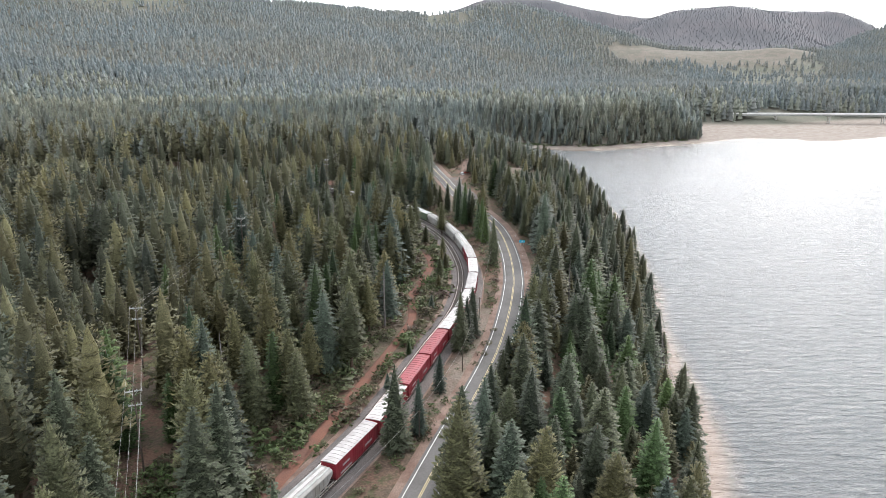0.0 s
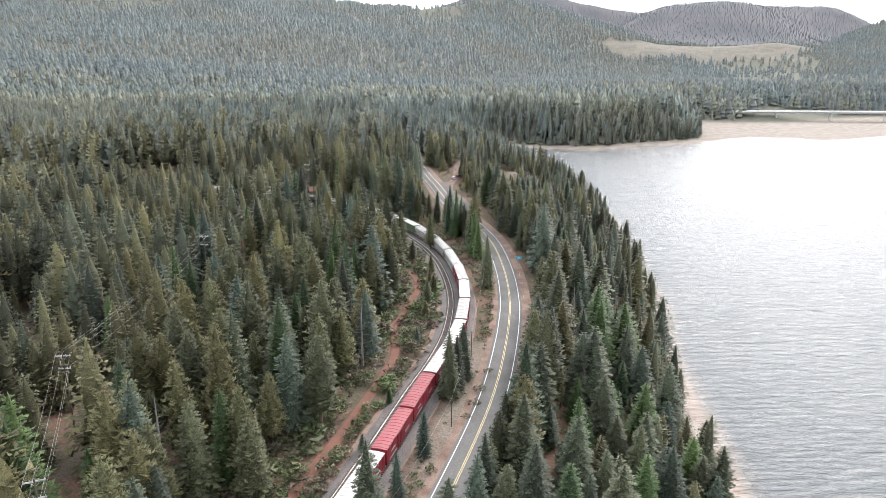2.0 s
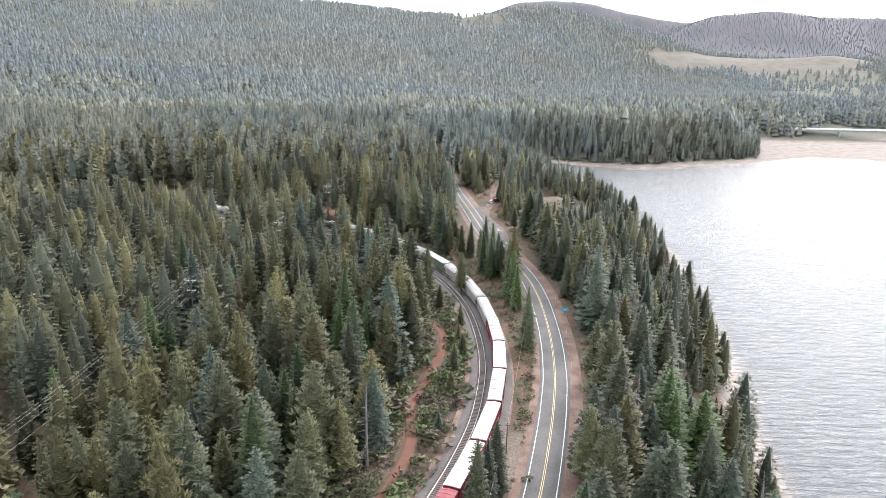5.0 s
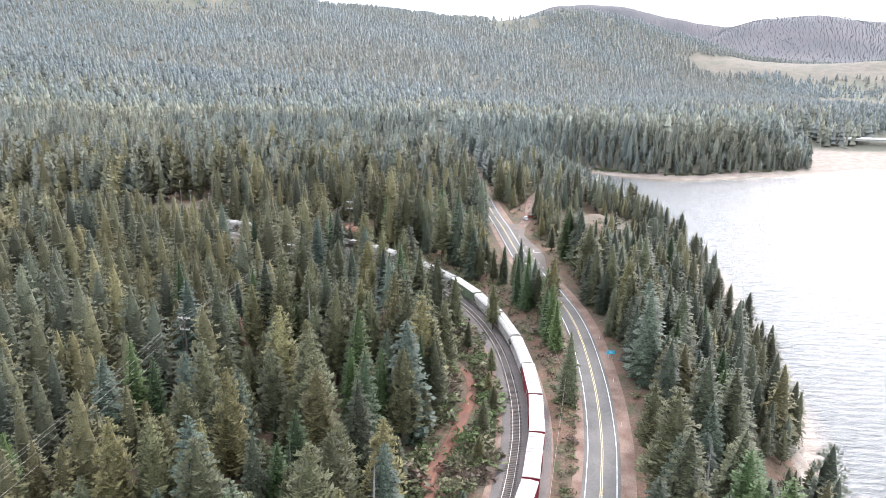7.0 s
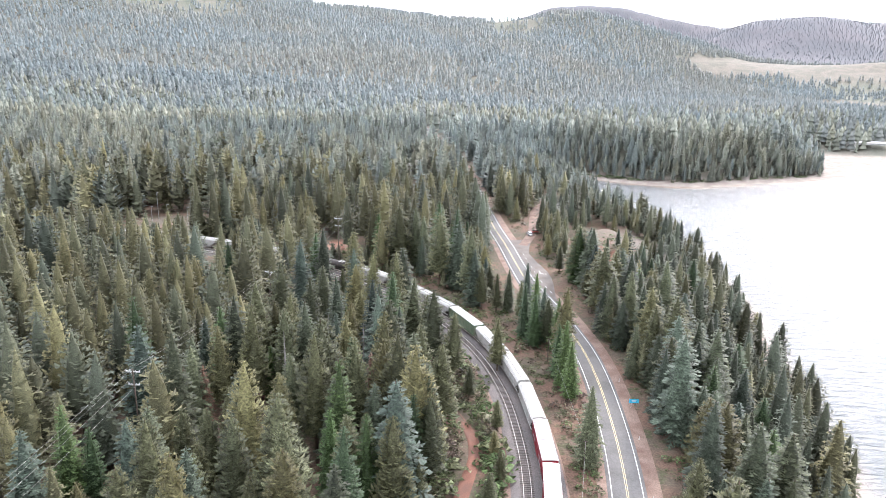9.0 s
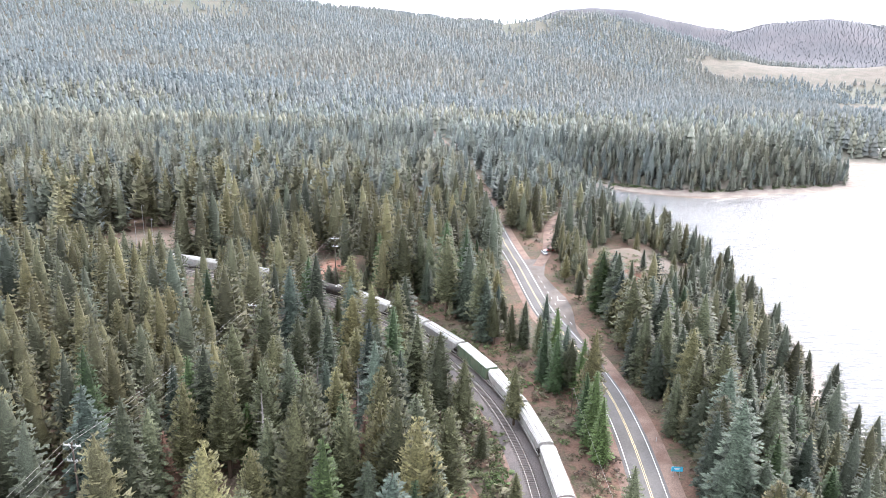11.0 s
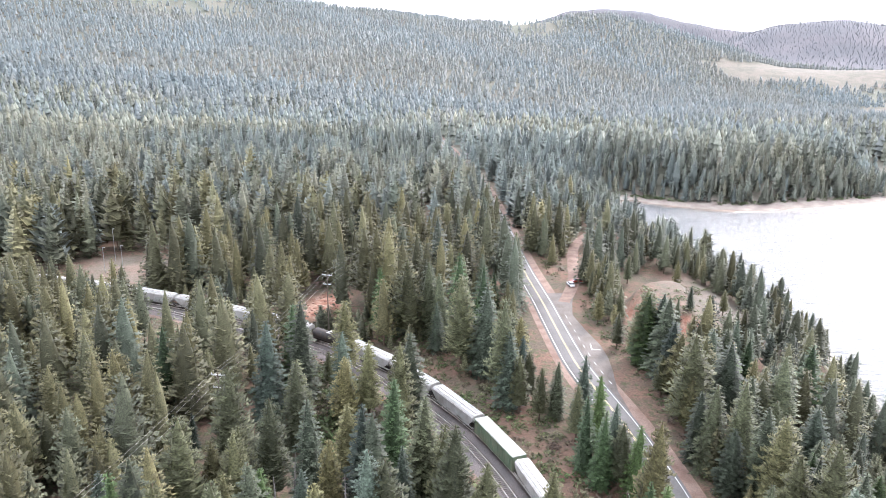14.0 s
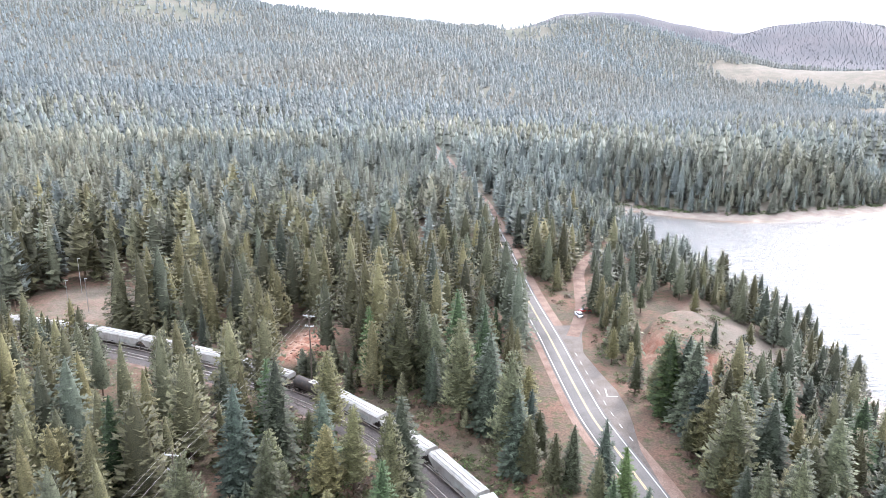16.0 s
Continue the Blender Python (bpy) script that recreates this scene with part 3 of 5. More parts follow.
laid("gravel_road", side_road, [(-2.6, Z - 0.2), (-1.9, Z + 0.14), (1.9, Z + 0.14), (2.6, Z - 0.2)], M_GRAVEL, "pale gravel side road leaving the turnout", "dirt road")
laid("dirt_trail", trail_c, [(-1.6, Z - 0.35), (-1.1, Z + 0.3), (-0.62, Z + 0.22), (0, Z + 0.3), (0.62, Z + 0.22), (1.1, Z + 0.3), (1.6, Z - 0.35)], M_TRAIL, "rust-red dirt track winding beside the railway", "trail")

# ---- railway ----
laid("rail_bench", offset(rail_c, -2.1), [(-7.8, Z - 0.5), (-6.4, Z + 0.1), (5.6, Z + 0.1), (6.8, Z - 0.5)], M_GRAVEL, "reddish gravel bench under the railway", "embankment")
ballast = laid("ballast_bed", offset(rail_c, -2.1), [(-5.6, Z + 0.02), (-4.0, Z + 0.62), (4.0, Z + 0.62), (5.6, Z + 0.02)], M_BALLAST, "dark grey crushed-stone ballast bed of a double track", "railway bed")
for path, word in ((rail_c, "busy"), (rail_2, "empty")):
    track = tagged(new("railway_track"), "steel railway track on timber sleepers, " + ("under the freight train" if word == "busy" else "empty, beside the train"), "railway track", kind="structure")
    for o in (-0.75, 0.75):
        v, t = ribbon(path, [(o - 0.07, Z + 0.66), (o - 0.04, Z + 0.86), (o + 0.04, Z + 0.86), (o + 0.07, Z + 0.66)])
        part("rail", mesh_np("rail", v, t, M_RAIL), track)
    d = np.r_[0, np.cumsum(np.linalg.norm(np.diff(path, axis=0), axis=1))]
    s = np.arange(40, d[-1], 0.62)
    tx, ty = np.interp(s, d, path[:, 0]), np.interp(s, d, path[:, 1])
    sd = sides_of(path)
    ang = np.arctan2(np.interp(s, d, sd[:, 1]), np.interp(s, d, sd[:, 0]))
    tie = Shape().box(-1.3, 1.3, -0.12, 0.12, 0, 0.14, 0.015).mesh("sleeper", M_TIE)
    rest_v, rest_f, singles = [], [], 0
    base_v = np.array([v.co[:] for v in tie.vertices])
    for x, y, a in zip(tx, ty, ang):
        if word == "empty" and 178 < y < 330 and x > -25 and singles < 290:
            singles += 1
            part("sleeper", tie, track, at=Matrix.Translation((x, y, Z + 0.58)) @ Matrix.Rotation(a, 4, "Z"))
        elif y > 60:
            c, sn = math.cos(a), math.sin(a)
            k = len(rest_v) * 8
            rest_v.append(np.c_[base_v[:, 0] * c - base_v[:, 1] * sn + x, base_v[:, 0] * sn + base_v[:, 1] * c + y, base_v[:, 2] + Z + 0.58])
            rest_f += [(k + 4, k + 5, k + 6), (k + 4, k + 6, k + 7), (k, k + 1, k + 5), (k, k + 5, k + 4), (k + 2, k + 3, k + 7), (k + 2, k + 7, k + 6)]
    tagged(part("sleepers", mesh_np("sleepers", np.vstack(rest_v), np.array(rest_f), M_TIE), track), kind="stuff")


# ---- freight cars ----
def bogies(car, half):
    """Two trucks with wheels, couplers and underframe."""
    for s in (-1, 1):
        sh = Shape()
        for side in (-1, 1):
            sh.box(side * 1.0 - 0.1, side * 1.0 + 0.1, -1.25, 1.25, 0.35, 0.75, 0.04)
        sh.box(-1.1, 1.1, -0.3, 0.3, 0.4, 0.9, 0.03)
        truck = part("truck", sh.mesh("truck", M_BLACK), car, at=Matrix.Translation((0, s * (half - 2.2), 0)))
        for y in (-0.88, 0.88):
            w = Shape()
            for side in (-0.75, 0.75):
                w.tube((side - 0.07, y, 0.43), (side + 0.07, y, 0.43), 0.43, 0.43, 12)
            w.tube((-0.75, y, 0.43), (0.75, y, 0.43), 0.08, 0.08, 6)
            part("wheelset", w.mesh("wheelset", M_RAIL), truck)
        part("coupler", Shape().box(-0.14, 0.14, s * half - 0.1 if s > 0 else -half - 0.45, s * half + 0.45 if s > 0 else -half + 0.1, 0.72, 1.0, 0.02).mesh("coupler", M_BLACK), car)


def boxcar(roof_mat, label):
    car = tagged(new("boxcar"), label, "freight car", "cars of the freight train")
    half, w, top = 7.9, 1.55, 4.35
    sh = Shape().box(-w, w, -half, half, 1.05, top)
    for s in (-1, 1):
        for y in np.arange(-half + 0.35, half, 0.72):
            if abs(y) > 1.7:
                sh.box(s * w - 0.05, s * w + 0.05, y - 0.08, y + 0.08, 1.1, top - 0.06, 0.01)
        for z in np.arange(1.4, 4.2, 0.4):
            sh.box(-w + 0.1, w - 0.1, s * half - 0.05, s * half + 0.05, z, z + 0.16, 0.01)
    part("body", sh.mesh("boxcar_body", M_RED), car)
    part("underframe", Shape().box(-0.5, 0.5, -half, half, 0.7, 1.05).box(-w, w, -2, 2, 0.85, 1.05).mesh("boxcar_underframe", M_BLACK), car)
    for s in (-1, 1):
        d = Shape().box(s * (w + 0.05) - 0.05, s * (w + 0.05) + 0.05, -1.55, 1.55, 1.1, top - 0.15)
        for y in (-1.1, -0.4, 0.4, 1.1):
            d.tube((s * (w + 0.13), y, 1.15), (s * (w + 0.13), y, top - 0.3), 0.035, 0.035, 5)
        part("sliding_door", d.mesh("boxcar_door", M_RED), car)
        for k, (y0, y1, z0, z1) in enumerate(((2.6, 5.4, 2.0, 2.5), (-5.6, -3.2, 2.6, 3.0), (-6.4, -2.4, 1.35, 1.75))):
            part("lettering_bar", Shape().box(s * (w + 0.065) - 0.006, s * (w + 0.065) + 0.006, y0, y1, z0, z1).mesh("boxcar_lettering", M_ROOF), car)
        lad = Shape()
        for z in np.arange(1.3, 4.2, 0.42):
            lad.tube((s * (w + 0.1), s * (half - 0.75), z), (s * (w + 0.1), s * (half - 0.2), z), 0.022, 0.022, 4)
        for yy in (half - 0.75, half - 0.2):
            lad.tube((s * (w + 0.1), s * yy, 1.2), (s * (w + 0.1), s * yy, 4.2), 0.026, 0.026, 4)
        part("ladder", lad.mesh("boxcar_ladder", M_RED), car)
    rf = Shape()
    prof = [(-w - 0.06, top - 0.04), (-w - 0.06, top + 0.03), (0, top + 0.2), (w + 0.06, top + 0.03), (w + 0.06, top - 0.04)]
    rf.loft([[(x, y, z) for x, z in prof] for y in (-half - 0.06, half + 0.06)])
    for y in np.arange(-half + 0.5, half, 1.15):
        rf.loft([[(x, yy, z + 0.05) for x, z in prof[1:4]] + [(x, yy, z - 0.02) for x, z in prof[3:0:-1]] for yy in (y - 0.06, y + 0.06)])
    part("roof", rf.mesh("boxcar_roof", roof_mat), car)
    bogies(car, half)
    return car


def hopper():
    car = tagged(new("covered_hopper"), "pale grey covered hopper car with a weathered rounded roof", "freight car", "cars of the freight train")
    half, w, top = 8.6, 1.58, 4.25
    arc = [(w * math.cos(a), 3.75 + (top - 3.75) * math.sin(a)) for a in np.linspace(0, math.pi, 9)]
    sec = [(-w, 1.75), (w, 1.75)] + arc
    sh = Shape()

    def ring(y, low):
        return [(x, y, max(z, low)) for x, z in sec]
    sh.loft([ring(-half + 0.15, 3.0), ring(-half + 1.9, 1.75), ring(half - 1.9, 1.75), ring(half - 0.15, 3.0)])
    for s in (-1, 1):
        for y in np.arange(-half + 1.4, half - 1.3, 1.28):
            sh.box(s * w - 0.06, s * w + 0.06, y - 0.05, y + 0.05, 1.8, 3.78, 0.01)
        sh.box(s * w - 0.07, s * w + 0.07, -half + 0.2, half - 0.2, 3.66, 3.8, 0.01)
        sh.box(s * w - 0.06, s * w + 0.06, -half, half, 1.25, 1.5, 0.01)
    part("body", sh.mesh("hopper_body", M_HOPPER), car)
    for y in (-4.6, 0, 4.6):
        part("hopper_bay", Shape().loft([[(-1.4, y - 2.1, 1.78), (1.4, y - 2.1, 1.78), (1.4, y + 2.1, 1.78), (-1.4, y + 2.1, 1.78)], [(-0.7, y - 0.5, 0.55), (0.7, y - 0.5, 0.55), (0.7, y + 0.5, 0.55), (-0.7, y + 0.5, 0.55)]]).mesh("hopper_bay", M_HOPPER), car)
    tr = Shape().box(-0.36, 0.36, -half + 0.7, half - 0.7, top - 0.02, top + 0.14, 0.03)
    for y in np.arange(-half + 1.5, half - 1.4, 1.2):
        tr.box(-0.42, 0.42, y - 0.05, y + 0.05, top - 0.02, top + 0.18, 0.01)
    part("roof_hatch", tr.mesh("hopper_hatch", M_ROOF), car)
    for s in (-1, 1):
        part("running_board", Shape().box(s * 1.0 - 0.18, s * 1.0 + 0.18, -half + 0.2, half - 0.2, top - 0.02, top + 0.03).mesh("hopper_board", M_COVER), car)
        e = Shape().box(-w, w, s * half - 0.12, s * half + 0.12, 0.95, 1.3, 0.02)
        for side in (-1, 1):
            e.tube((side * (w - 0.1), s * (half - 0.1), 1.2), (side * (w - 0.1), s * (half - 0.2), 3.7), 0.05, 0.05, 5)
            e.tube((side * (w - 0.1), s * (half - 1.6), 1.3), (side * (w - 0.1), s * (half - 0.4), 3.0), 0.05, 0.05, 5)
        part("end_frame", e.mesh("hopper_end", M_BLACK), car)
        part("graffiti", Shape().box(s * (w + 0.066) - 0.005, s * (w + 0.066) + 0.005, -5.0, -1.2, 2.0, 2.9).mesh("hopper_graffiti", M_COVER), car)
    part("centre_sill", Shape().box(-0.3, 0.3, -half, half, 0.75, 1.1).mesh("hopper_sill", M_BLACK), car)
    bogies(car, half)
    return car


def gondola():
    car = tagged(new("gondola_car"), "dark green high-sided gondola car under a grey cover", "freight car", "cars of the freight train")
    half, w, top = 8.3, 1.55, 4.1
    sh = Shape().box(-w, w, -half, half, 1.0, top)
    for s in (-1, 1):
        for y in np.arange(-half + 0.1, half, 1.02):
            sh.box(s * w - 0.1, s * w + 0.1, y - 0.07, y + 0.07, 1.0, top, 0.01)
        sh.box(s * w - 0.1, s * w + 0.1, -half, half, top - 0.14, top + 0.02, 0.01)
    part("body", sh.mesh("gondola_body", M_GREEN), car)
    part("cover", Shape().box(-w + 0.02, w - 0.02, -half + 0.02, half - 0.02, top + 0.02, top + 0.16, 0.05).mesh("gondola_cover", M_COVER), car)
    bogies(car, half)
    return car


def tank_car():
    car = tagged(new("tank_car"), "black tank car with a grey dome walkway", "freight car", "cars of the freight train")
    half = 7.0
    rings = []
    for y, r in ((-half + 0.3, 0.5), (-half + 0.5, 1.1), (-half + 1.0, 1.5), (half - 1.0, 1.5), (half - 0.5, 1.1), (half - 0.3, 0.5)):
        rings.append([(r * math.cos(a), y, 2.6 + r * math.sin(a)) for a in np.linspace(2 * math.pi, 0, 20, endpoint=False)])
    part("tank", Shape().loft(rings).mesh("tank", M_BLACK, True), car)
    part("dome", Shape().tube((0, 0, 3.9), (0, 0, 4.5), 0.6, 0.55, 12).box(-1.0, 1.0, -1.1, 1.1, 4.08, 4.14).mesh("dome", M_HOPPER), car)
    part("centre_sill", Shape().box(-0.45, 0.45, -half, half, 0.8, 1.15).mesh("tank_sill", M_BLACK), car)
    bogies(car, half)
    return car


rail_s = np.r_[0, np.cumsum(np.linalg.norm(np.diff(rail_c, axis=0), axis=1))]
joint = rail_s[np.argmin(np.hypot(rail_c[:, 0] - 1.2, rail_c[:, 1] - 177))]
prototypes = {"w": boxcar(M_ROOF, "dark red boxcar with a weathered white roof"), "r": boxcar(M_REDROOF, "dark red boxcar with a faded red ribbed roof"), "h": hopper(), "g": gondola(), "t": tank_car()}
lengths = {"w": 16.8, "r": 16.8, "h": 18.1, "g": 17.6, "t": 15.0}
used = set()


def set_car(kind, mid):
    h = lengths[kind] / 2 - 2.5
    a = np.array([np.interp(mid - h, rail_s, rail_c[:, i]) for i in (0, 1)])
    c = np.array([np.interp(mid + h, rail_s, rail_c[:, i]) for i in (0, 1)])
    m = Matrix.Translation((*((a + c) / 2), GROUND + 0.86)) @ Matrix.Rotation(math.atan2(-(c - a)[0], (c - a)[1]), 4, "Z")
    if kind in used:
        copy_thing(prototypes[kind], m)
    else:
        used.add(kind)
        prototypes[kind].matrix_basis = m


s = joint
for kind in "rrwwhhhhhhh":
    set_car(kind, s - lengths[kind] / 2)
    s -= lengths[kind]
s = joint
for kind in "wwwwwhhhghhhthhhhhhhhhhhhhhhhhhh":
    if s + lengths[kind] > rail_s[-1] - 5:
        break
    set_car(kind, s + lengths[kind] / 2)
    s += lengths[kind]

# ---- trees ----
rng = np.random.default_rng(7)


def crown_hi(kind, seed):
    """A crown 1 m high: boughs in whorls, each a row of small folded tufts, over a dense inner body. Returns vertices and triangles."""
    r = np.random.default_rng(seed)
    low, whorls, per, power, wide, twigs = {"fir": (0.06, 27, 9, 0.68, 0.155, 11), "pine": (0.18, 23, 9, 0.6, 0.145, 11), "cedar": (0.03, 27, 9, 0.7, 0.146, 11), "fir_two": (0.07, 18, 8, 0.66, 0.16, 6), "pine_two": (0.18, 16, 8, 0.6, 0.15, 6), "fir_mid": (0.07, 16, 7, 0.62, 0.172, 2), "pine_mid": (0.18, 15, 8, 0.52, 0.165, 2), "fir_far": (0.1, 10, 6, 0.62, 0.175, 2), "pine_far": (0.2, 9, 6, 0.52, 0.17, 2)}[kind]
    piney = kind.startswith("pine")
    rough = 0.3 if piney else 0.2
    thick = {2: 0.36, 6: 0.14}.get(twigs, 0.085)
    V, F = [], []
    for i in range(whorls):
        f = (i + 0.6 * r.random()) / whorls
        h = low + (0.99 - low) * f ** 0.92
        reach = wide * (1 - f) ** power * (0.6 + 0.4 * min(1, f * 6 + 0.3)) + 0.011
        count = max(4, int(round(per * (0.4 + 0.6 * (1 - f)))))
        turn = r.random() * 6.28
        for k in range(count):
            a = turn + 6.283 * (k + 0.7 * r.random()) / count
            L = reach * (1 + rough * (2 * r.random() - 1.1))
            rise = {"f": 0.3 * f - 0.3 * (1 - f), "p": 0.45 * f, "c": 0.55 * f - 0.05}[kind[0]] + 0.2 * (r.random() - 0.5)
            z0 = h + 0.02 * (r.random() - 0.5)
            d, p = np.array([math.cos(a), math.sin(a), 0.0]), np.array([-math.sin(a), math.cos(a), 0.0])
            # a feathered bough: short twigs to either side of its limb, the last one at the tip
            for j in range(twigs):
                tip = j == twigs - 1 and twigs > 2
                g = (j + 0.4 * r.random()) / (twigs - 1)
                q0 = (0.3 + 0.2 * g if twigs < 3 else 0.45 + 0.47 * g if piney else 0.32 + 0.6 * g) * L
                splay = 0.0 if tip else (1 if j % 2 else -1) * (0.5 + 0.75 * r.random() + (0.5 * r.random() if piney else 0))
                ln = ((0.6 if twigs < 3 else 0.2) + 0.24 * (1 - g)) * L * (0.75 + 0.5 * r.random()) + 0.006
                wd = (thick * L + 0.004) * (0.8 + 0.5 * r.random())
                out = d * math.cos(splay) + p * math.sin(splay)
                side = p * math.cos(splay) - d * math.sin(splay)
                root = d * q0 + np.array([0, 0, z0 + rise * q0 - 0.12 * L * g * g])
                lift = (0.55 * r.random() + 0.15 if piney else 0.5 * (r.random() - 0.45)) + rise
                roll_ = wd * 0.9 * (r.random() - 0.5)
                n0 = len(V)
                V += [tuple(root - out * 0.2 * ln), tuple(root + out * 0.4 * ln + side * wd + np.array([0, 0, 0.4 * ln * lift - 0.3 * wd + roll_])), tuple(root + out * ln + np.array([0, 0, ln * lift])), tuple(root + out * 0.4 * ln - side * wd + np.array([0, 0, 0.4 * ln * lift - 0.3 * wd - roll_]))]
                F += [(n0, n0 + 1, n0 + 2), (n0, n0 + 2, n0 + 3)] if tip else [(n0, n0 + 1, n0 + 2) if j % 4 < 2 else (n0, n0 + 2, n0 + 3)]
    # dense inner foliage round the stem
    sides, rings = (7, 6) if twigs > 2 else (4, 3) if kind.endswith("far") else (5, 4)
    n0 = len(V)
    for j in range(rings):
        g = j / (rings - 1)
        rad = 0.6 * wide * (1 - g) ** power + 0.003
        for k in range(sides):
            a = 6.283 * (k + 0.5 * (j % 2)) / sides
            q = rad * (0.7 + 0.6 * r.random())
            V.append((q * math.cos(a), q * math.sin(a), low + 0.02 + (0.97 - low) * g))
    for j in range(rings - 1):
        for k in range(sides):
            a, c = n0 + j * sides + k, n0 + j * sides + (k + 1) % sides
            F += [(a, c, c + sides), (a, c + sides, a + sides)]
    n0 = len(V)
    V += [(0.008, 0, 0.94), (-0.005, 0.008, 0.94), (-0.005, -0.008, 0.94), (0, 0, 1.01)]
    F += [(n0, n0 + 1, n0 + 3), (n0 + 1, n0 + 2, n0 + 3), (n0 + 2, n0, n0 + 3)]
    return np.array(V), np.array(F)


def crown_tiers(seed, tiers, sides):
    """A light crown for trees far off: ragged cones in tiers."""
    r = np.random.default_rng(seed)
    V, F = [], []
    for i in range(tiers):
        z0, z1 = 0.12 + 0.8 * i / tiers, min(1.0, 0.12 + 0.8 * (i + 1.75) / tiers)
        rad = 0.178 * (1 - 0.9 * i / tiers) ** 0.66
        b, ph = len(V), r.random() * 6.28
        V.append((0.01 * (r.random() - 0.5), 0.01 * (r.random() - 0.5), z1))
        for k in range(sides):
            a = ph + 6.283 * (k + 0.4 * r.random()) / sides
            q = rad * (0.65 + 0.6 * r.random())
            V.append((q * math.cos(a), q * math.sin(a), z0 + 0.07 * (r.random() - 0.5)))
        F += [(b, b + 1 + k, b + 1 + (k + 1) % sides) for k in range(sides)]
    return np.array(V), np.array(F)


def trunk_mesh(seed, dead=False):
    r = np.random.default_rng(seed)
    sh = Shape()
    prev = (0, 0, -0.03)
    for z, rad, nxt in ((0.0, 0.017, 0.014), (0.35, 0.013, 0.009), (0.7, 0.008, 0.002)):
        q = (0.012 * (r.random() - 0.5), 0.012 * (r.random() - 0.5), z + 0.36 if z < 0.6 else 0.99)
        sh.tube(prev, q, rad, nxt, 6, False)
        prev = q
    for k in range(60 if dead else 12):
        h = 0.12 + (0.8 if dead else 0.25) * r.random()
        a = r.random() * 6.28
        L = (0.13 * (1.05 - h) if dead else 0.05) * (0.5 + r.random())
        sh.tube((0, 0, h), (L * math.cos(a), L * math.sin(a), h - 0.02 * r.random() + 0.015), 0.0028, 0.001, 3, False)
    return sh


HI = {}
for kind, mat in (("fir", M_FIR), ("pine", M_PINE), ("cedar", M_CEDAR)):
    HI[kind] = []
    for s in range(5):
        v, f = crown_hi(kind, 100 * s + len(kind))
        HI[kind].append((mesh_np(kind + "_crown", v, f, mat, {"lean": crown_lean(v[:, 0], v[:, 1])}), trunk_mesh(s + 40).mesh(kind + "_trunk", M_BARK)))
DEAD = [trunk_mesh(s + 70, True).mesh("snag", M_DEAD) for s in range(3)]
LABELS = {"fir": "dark blue-green fir tree with dense drooping boughs", "pine": "olive-green pine tree with a ragged crown and bare lower trunk", "cedar": "bright green incense cedar with a narrow full crown"}


def plant(kind, x, y, tall, wide=1.0, label=""):
    z = float(height(np.array([x]), np.array([y]))[0])
    tree = new(kind + "_tree")
    tree.matrix_basis = Matrix.LocRotScale((x, y, z), Euler((0.03 * (rng.random() - 0.5), 0.03 * (rng.random() - 0.5), rng.random() * 6.28)), (tall * wide, tall * wide, tall))
    c, t = HI[kind][rng.integers(5)]
    part("trunk", t, tree)
    part("crown", c, tree)
    return tagged(tree, label or LABELS[kind], "tree", kind + " trees of the lakeside forest")


